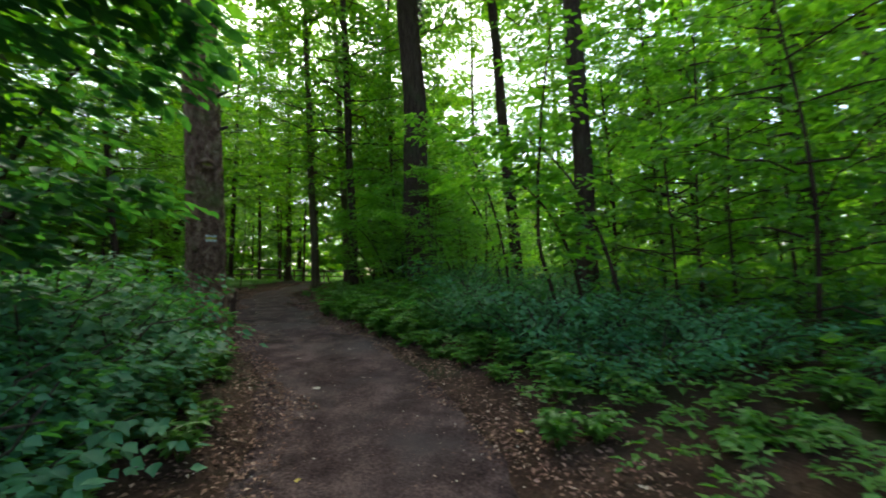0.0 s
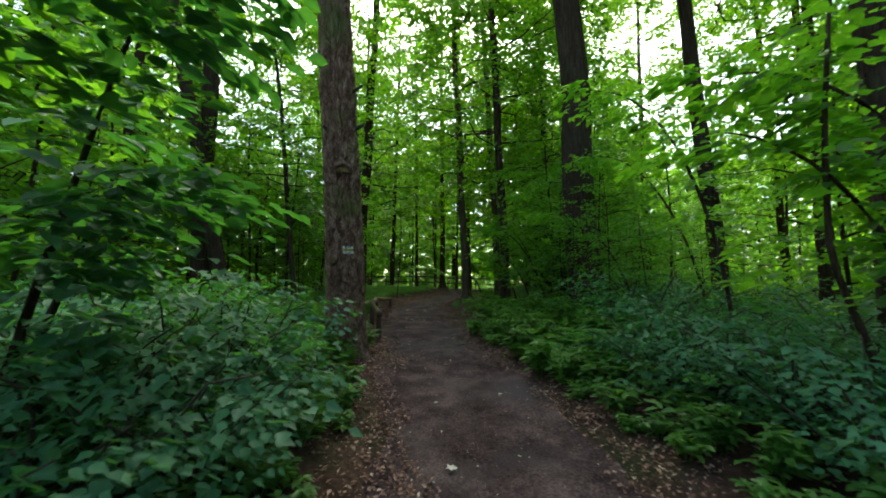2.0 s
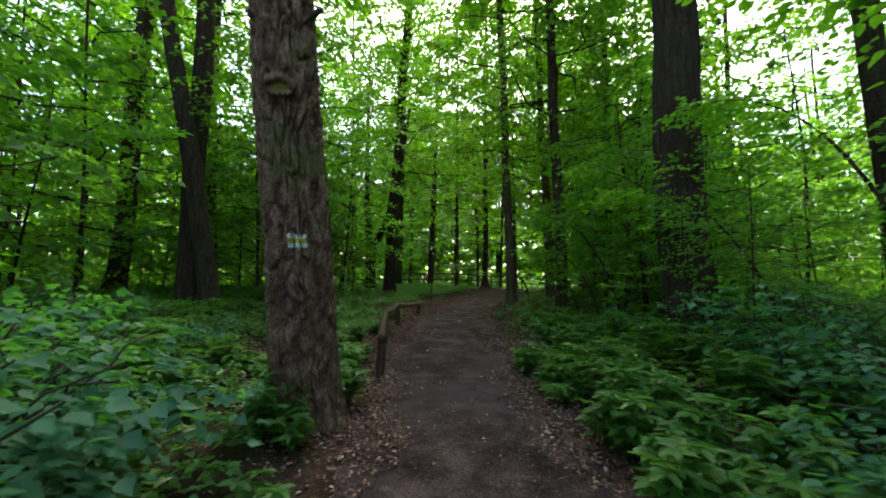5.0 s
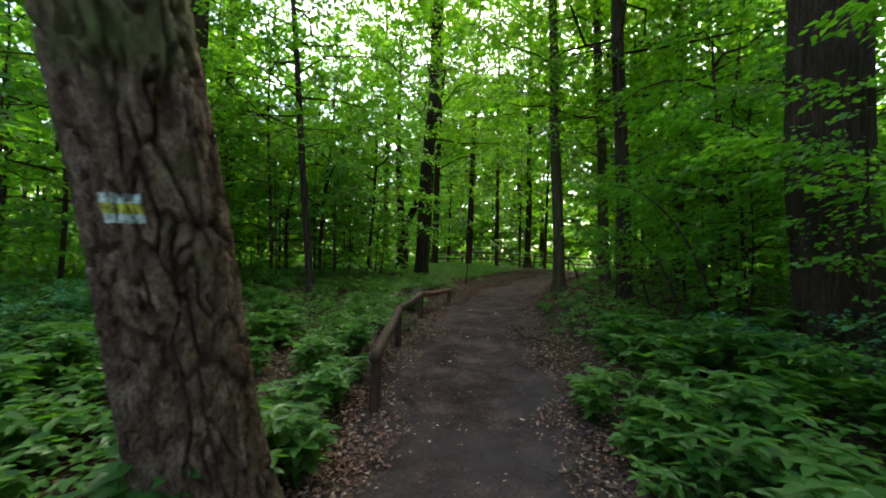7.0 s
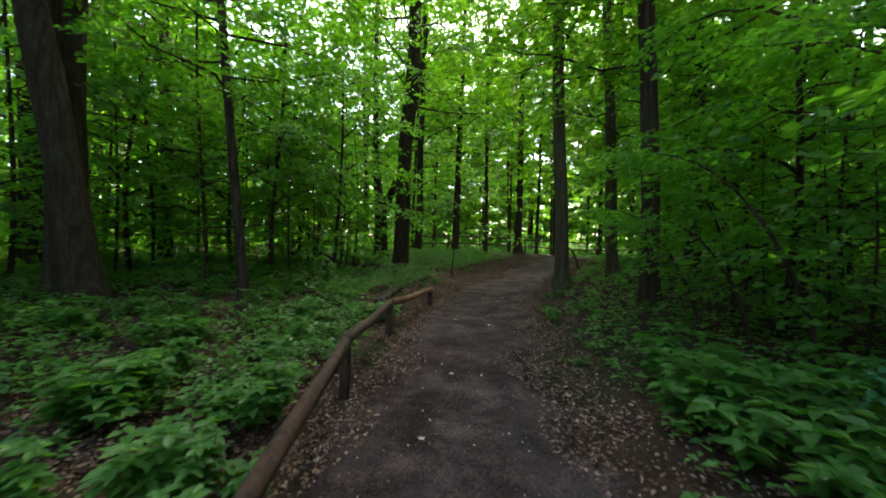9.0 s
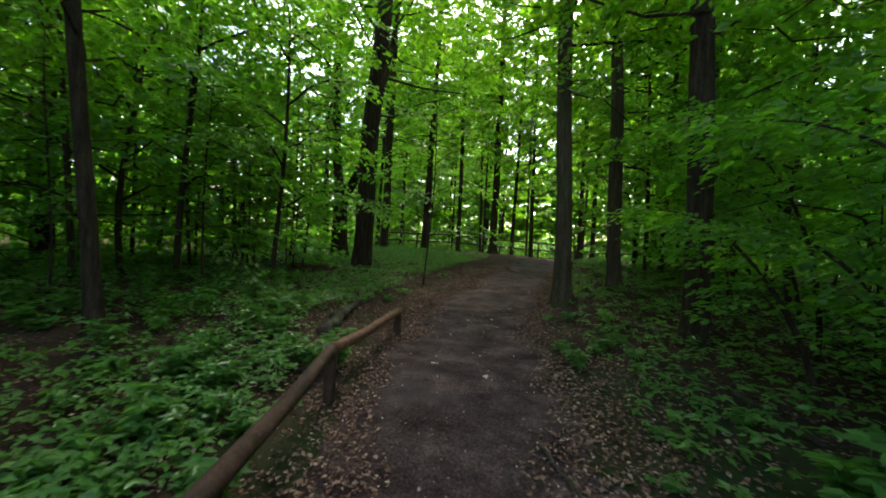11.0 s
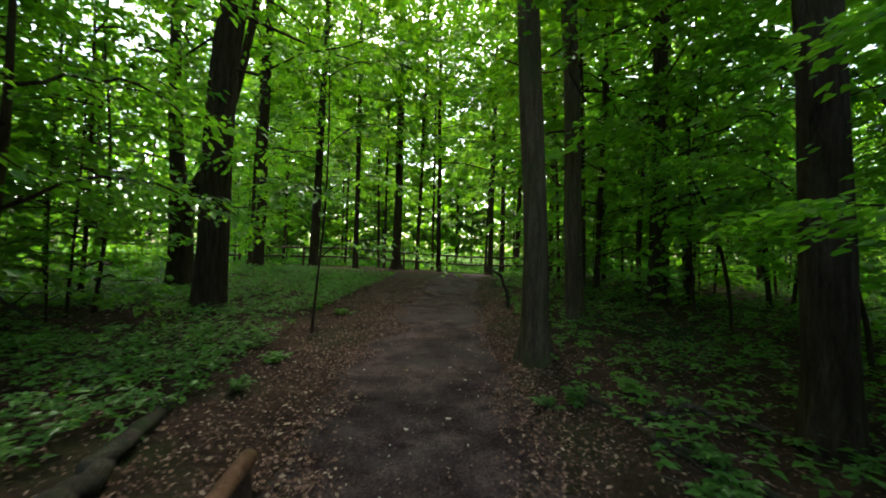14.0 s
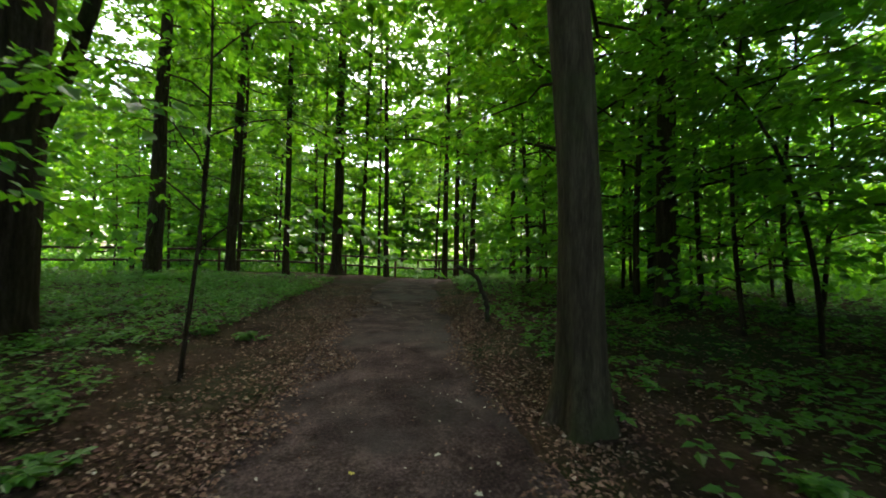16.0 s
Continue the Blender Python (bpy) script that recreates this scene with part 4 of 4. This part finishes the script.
bough(0.1, 19.0, 3.2, 1.8, 3.1, 218, 6, 0.09, BEECH, "young beech with dense boughs above dark litter")
bough(1.4, 17.2, 4.0, 2.2, 2.8, 220, 6, 0.09, BEECH, "young beech with dense boughs above dark litter")
bough(0.6, 17.5, 2.4, 1.6, 3.0, 209, 4, 0.08, BEECH, "young beech with layered boughs above the litter")


# ---- herbs ----
def herb_variant(seed, height, n, size):
    g = np.random.default_rng(seed)
    tubes, P, D, N, L = [], [], [], [], []
    for k in range(n):
        a, r, h = k * 2.4 + g.uniform(-0.3, 0.3), g.uniform(0.03, 0.16), height * g.uniform(0.5, 1)
        t = np.linspace(0, 1, 4)
        pts = np.stack([np.cos(a) * r * t, np.sin(a) * r * t, h * t - 0.02], -1)
        tubes.append(tube(pts, np.linspace(0.004, 0.002, 4), 3))
        for lvl, m in ((1.0, 5), (0.78, 4), (0.55, 3)):
            o = np.array([np.interp(lvl, t, pts[:, c]) for c in range(3)])
            for q in range(m):
                b = a + q * 6.28 / m + g.uniform(-0.3, 0.3)
                P.append(o)
                D.append((math.cos(b), math.sin(b), g.uniform(-0.15, 0.3)))
                N.append((g.normal(0, 0.2), g.normal(0, 0.2), 1))
                L.append(size * g.uniform(0.7, 1.2))
    L = np.array(L)
    st, le = tube_mesh("stems", tubes), leaf_mesh("leaves", np.array(P), np.array(D), np.array(N), L, L * 0.52, True, 0.2)
    st.materials.append(HERB)
    le.materials.append(HERB)
    return st, le


HERBS = [herb_variant(61, 0.3, 9, 0.098), herb_variant(62, 0.2, 8, 0.08), herb_variant(63, 0.42, 10, 0.11), herb_variant(64, 0.13, 7, 0.065)]


def herb(x, y, k, turn, size, label="leafy green woodland herb on the forest floor"):
    e = thing("woodland_herb", x, y, turn=turn, size=size)
    for name, me in zip(("stemwork", "foliage"), HERBS[k]):
        ob = new(name, me)
        ob.parent = e
    return tagged(e, label, "plant", "herbs on the forest floor")


def herbs(count, y0, y1, d0, d1, kinds, sizes, gap=0.16, label="leafy green woodland herb on the forest floor"):
    for _ in range(count):
        for _ in range(60):
            y = pick.uniform(y0, y1)
            x = float(centre(y)) + pick.uniform(d0, d1)
            if clear(x, y, gap):
                break
        taken.append((x, y))
        herb(x, y, pick.choice(kinds), pick.uniform(0, 6.2), pick.uniform(*sizes), label)


BRIGHT = "bright green herb with pointed leaves beside the path"
herbs(34, 1.3, 7.0, -1.75, -1.15, (0, 1), (0.7, 1.1), 0.14, BRIGHT)
herbs(40, 3.6, 10.5, 1.15, 2.0, (0, 1, 2), (0.7, 1.1), 0.14, BRIGHT)
herbs(30, 6.8, 10.0, 1.2, 2.2, (0, 2), (0.9, 1.25), 0.14, BRIGHT)
herbs(16, 0.8, 4.4, 2.0, 4.6, (0, 1), (0.8, 1.2), 0.2)
herbs(44, 8.2, 12.6, 1.9, 4.0, (0, 2), (1.0, 1.5), 0.2)
herbs(16, 9.0, 10.4, -2.6, -1.1, (0, 2), (0.8, 1.1), 0.14, BRIGHT)
herbs(12, 7.6, 9.0, -1.7, -1.05, (0, 2), (0.8, 1.1), 0.14, BRIGHT)
herbs(36, 10.5, 14.5, -2.4, -1.2, (0, 1, 3), (0.7, 1.1), 0.13)
herbs(16, 12, 17, 1.2, 2.6, (1, 3), (0.7, 1.1))
herbs(16, 15, 22, -4.5, -1.2, (1, 3), (0.7, 1.2))
herbs(50, 4.8, 8.4, -4.0, -1.3, (0, 2, 1), (0.85, 1.3), 0.12)
herbs(40, 10.0, 15.0, -5.0, -2.2, (0, 1), (0.8, 1.2), 0.14)


# the many small plants further off, leaf by leaf in one carpet
def carpet(name, count, x0, x1, y0, y1, keep, size, h, label, mat):
    g = np.random.default_rng(count)
    x, y = g.uniform(x0, x1, count), g.uniform(y0, y1, count)
    ok = keep(x - centre(y), y) & (np.sin(0.9 * x + 1.7) * np.cos(0.8 * y) + 0.6 * np.sin(2.3 * x - 1.9 * y) + g.normal(0, 0.7, count) > -0.6)
    ok &= (x + 4.3) ** 2 / 1.6 + (y - 8.7) ** 2 + 0.5 * np.sin(5 * x + 2 * y) + 0.35 * np.sin(9 * y - 4 * x) + g.normal(0, 0.3, count) > 0.75
    ok &= (x + 9.6) ** 2 / 4 + (y - 17.9) ** 2 / 0.9 + 0.4 * np.sin(3 * x + y) + g.normal(0, 0.3, count) > 0.8
    x, y = x[ok], y[ok]
    n, m = len(x), 5
    hh = h * g.uniform(0.35, 1, n)
    P = np.repeat(np.stack([x, y, ground(x, y) + hh], -1), m, 0) + g.normal(0, 0.018, (n * m, 3))
    a = np.tile(np.arange(m) * 6.283 / m, n) + np.repeat(g.uniform(0, 6.28, n), m)
    D = np.stack([np.cos(a), np.sin(a), g.uniform(-0.25, 0.25, n * m)], -1)
    N = np.stack([g.normal(0, 0.25, n * m), g.normal(0, 0.25, n * m), np.ones(n * m)], -1)
    L = size * g.uniform(0.6, 1.2, n * m)
    ob = part(name, leaf_mesh(name, P, D, N, L, L * 0.55), mat)
    return tagged(ob, label, "plants", kind="stuff")


carpet("low_plants", 40000, -16, -2, 7, 28, lambda d, y: (d < -1.45 - 0.14 * np.clip(y - 14, 0, 5) - 0.6 * np.exp(-((y - 14.7) / 1.1) ** 2)) & (d > -13), 0.082, 0.2, "carpet of low green woodland plants over litter", HERB)
carpet("low_plants", 19000, -4, 14, 10, 34, lambda d, y: (d > 1.6), 0.1, 0.2, "carpet of low green woodland plants in deep shade", HERB)
carpet("low_plants", 13000, -12, 9, -2, 10, lambda d, y: (np.abs(d) > 1.5) & ((d < 0) | (y > 4) | (np.sin(37 * d + 53 * y) > 0)), 0.1, 0.25, "low green plants between the shrubs", HERB)


carpet("low_plants", 2600, -7, -2.5, 4.4, 8.2, lambda d, y: (d < -1.4), 0.1, 0.32, "leafy green herbs crowding round the pine", HERB)
carpet("low_plants", 1500, -1.5, 4, 2, 10.5, lambda d, y: (d > 1.3) & (d < 2.8), 0.085, 0.3, "bright leafy herbs along the path", HERB)


# sunlit brush in the hollow beyond the fence, and the distant wood that closes the horizon
def brush(name, x, y, z, size, ratio, seed, label, mat):
    g = np.random.default_rng(seed)
    n = len(x)
    D = g.normal(0, 1, (n, 3))
    L = size * g.uniform(0.6, 1.3, n)
    ob = part(name, leaf_mesh(name, np.stack([x, y, z], -1), D, g.normal(0, 1, (n, 3)), L, L * ratio), mat)
    return tagged(ob, label, "foliage", kind="stuff")


g = np.random.default_rng(300)
bx = g.uniform(-34, 16, 16000)
bs = 2 + 26 * g.uniform(0, 1, 16000) ** 1.3
by = 33 + 0.36 * np.clip(bx + 7, -14, 14) + bs
bh = (0.25 + 1.6 * np.clip(np.sin(0.7 * bx) * np.cos(0.5 * by) + 0.4 * np.sin(1.9 * bx + by), 0, 1)) * g.uniform(0.1, 1, 16000)
brush("hollow_brush", bx, by, ground(bx, by) + bh, 0.24, 0.6, 301, "bright leafy brush in the open hollow beyond the fence", HERB)
ua, ur = g.uniform(-2.3, 2.3, 26000), 14 + 38 * g.uniform(0, 1, 26000)
ux, uy = -3 + ur * np.sin(ua), 13 + ur * np.cos(ua)
us = uy - 33 - 0.36 * np.clip(ux + 7, -14, 14)
keep = (np.abs(ux - centre(uy)) > 7) & ((us < -1) | (us > 14) | (ux < -22) | (ux > 10))
ux, uy = ux[keep], uy[keep]
uh = g.uniform(0.05, 1, len(ux)) * (0.5 + 1.3 * ((ux < -9) & (uy < 36)) + 0.9 * np.clip(np.sin(0.5 * ux) * np.cos(0.4 * uy) + 0.3, 0, 1))
brush("undergrowth", ux, uy, ground(ux, uy) + uh, 0.34, 0.6, 303, "leafy undergrowth deep in the wood", BEECH)
for x0, x1, y0, y1, n, tall in ((-25, -11, 9, 20, 10000, 2.2), (4.5, 15, 8, 24, 6000, 1.6)):
    hx, hy = g.uniform(x0, x1, n), g.uniform(y0, y1, n)
    clump = np.sin(1.1 * hx + 0.6 * hy) * np.cos(0.9 * hy - 0.4 * hx) + 0.5 * np.sin(2.3 * hx - 1.7 * hy)
    inside = clump + g.normal(0, 0.25, n) > -0.2
    hx, hy, clump = hx[inside], hy[inside], clump[inside]
    hz = ground(hx, hy) + tall * g.uniform(0.03, 1, len(hx)) * np.clip(0.45 + 0.5 * clump, 0.15, 1)
    brush("undergrowth", hx, hy, hz, 0.17, 0.6, int(n), "dense leafy undergrowth between dark trunks", BEECH)
ra, rr = g.uniform(-2.2, 2.2, 30000), g.uniform(58, 76, 30000)
wx, wy = -3 + rr * np.sin(ra), 14 + rr * np.cos(ra)
wz = ground(wx, wy) + (17 + 4 * np.sin(5 * ra) + 3 * np.sin(13 * ra)) * g.uniform(0, 1, 30000)
brush("distant_wood", wx, wy, wz, 1.15, 0.75, 302, "distant leafy edge of the wood", CANOPY)

# ---- leaf litter ----
def litter(name, count, y0, y1, sample, size, mat, label, lift=0.012, spare=1.2):
    g = np.random.default_rng(count)
    y = g.uniform(y0, y1, count)
    x = centre(y) + sample(g, count)
    x = x + 0.15 * np.sin(1.7 * y + 2.4 * (x > centre(y))) + 0.09 * np.sin(4.3 * y + 1.1 * (x > centre(y)))
    worn = np.clip((0.95 - np.abs(x - centre(y) - 0.12)) / 0.45, 0, 1)
    drift = np.sin(2.1 * x + 1.3 * y) * np.cos(1.7 * y - 0.8 * x) + 0.6 * np.sin(5.3 * x - 4.1 * y)
    ok = drift + g.normal(0, 0.6, count) > -1.1 + spare * worn
    x, y, count = x[ok], y[ok], int(ok.sum())
    P = np.stack([x, y, ground(x, y) + g.uniform(0.0, lift, count)], -1)
    a = g.uniform(0, 6.28, count)
    D = np.stack([np.cos(a), np.sin(a), g.normal(0, 0.22, count)], -1)
    N = np.stack([g.normal(0, 0.35, count), g.normal(0, 0.35, count), np.ones(count)], -1)
    L = size * g.uniform(0.5, 1.3, count)
    ob = part(name, leaf_mesh(name, P, D, N, L, L * g.uniform(0.4, 0.75, count)), mat)
    return tagged(ob, label, "leaf litter", kind="stuff")


litter("leaf_litter", 46000, -1, 25, lambda g, n: 0.12 + g.choice((-1, 1), n) * (0.66 + np.abs(g.normal(0, 0.62, n))), 0.04, LITTER, "dry reddish-brown leaves drifted along the path's edges", 0.03)
litter("leaf_litter", 84000, 8, 27, lambda g, n: 0.15 + g.choice((-1, 1), n) * (0.85 + 5.5 * g.uniform(0, 1, n) ** 1.25), 0.042, LITTER, "dry brown leaves strewn over the forest floor", 0.02)
litter("leaf_litter", 9000, 7.3, 10.2, lambda g, n: -2.2 + g.normal(0, 0.75, n), 0.042, LITTER, "dry brown leaves in a clearing behind the pine", 0.03)
litter("leaf_scraps", 5500, 0, 24, lambda g, n: 0.1 + g.normal(0, 0.75, n), 0.02, LITTER, "small brown leaf scraps trodden into the path", 0.006, 0.3)
litter("pale_leaves", 620, 1, 24, lambda g, n: 0.1 + g.normal(0, 0.85, n), 0.026, PALE, "pale dry leaf scraps on the dark path", 0.008, 0.0)


# single leaves and twigs that stand out on the path
def fallen_leaf(x, y, size, turn, mat, label):
    n = 18
    verts = [(0, 0, 0.006)]
    for k in range(n):
        a = 2 * math.pi * k / n
        r = size * 0.5 * (0.72 + 0.28 * math.cos(5 * a)) * (1 + 0.15 * math.cos(a))
        verts.append((r * math.cos(a), r * math.sin(a), 0.006 + 0.1 * size * (0.5 + 0.5 * math.sin(3 * a + turn))))
    faces = [(0, 1 + k, 1 + (k + 1) % n) for k in range(n)]
    ob = part("fallen_leaf", mesh_from("fallen_leaf", verts, faces), mat)
    ob.location, ob.rotation_euler = (x, y, float(ground(x, y)) + 0.004), (0.1, 0.05, turn)
    return tagged(ob, label, "leaf", "single leaves on the path")


YELLOW_LEAF = surface("yellowed_leaf", [(0.3, (0.35, 0.26, 0.04)), (0.7, (0.55, 0.45, 0.1))], 20, 0.6, 0.2)
PALE_LABEL = "pale dry lobed leaf lying on the dark path"
for k, (x, y, d) in enumerate(((-0.47, 5.24, 0.09), (-0.3, 6.76, 0.06), (-3.97, 14.03, 0.1), (-3.37, 13.9, 0.09), (-3.88, 16.24, 0.06), (-4.2, 16.01, 0.06), (-3.95, 17.53, 0.05), (-3.76, 17.16, 0.05), (-2.8, 10.7, 0.06), (-1.6, 9.6, 0.06), (-0.9, 6.4, 0.06), (-3.1, 11.9, 0.06))):
    fallen_leaf(x, y, d, 1.7 * k, PALE, PALE_LABEL)
for k, (x, y, d) in enumerate(((1.24, 4.03, 0.07), (-4.43, 17.34, 0.05), (-0.27, 3.65, 0.05), (-3.2, 8.9, 0.06))):
    fallen_leaf(x, y, d, 2.3 * k, YELLOW_LEAF, "yellow fallen leaf lying on the earth")

# joined twigs and stems count as stuff
for ob in scene.objects:
    if ob.name.startswith(("branchwork", "stemwork")):
        ob["kind"] = "stuff"
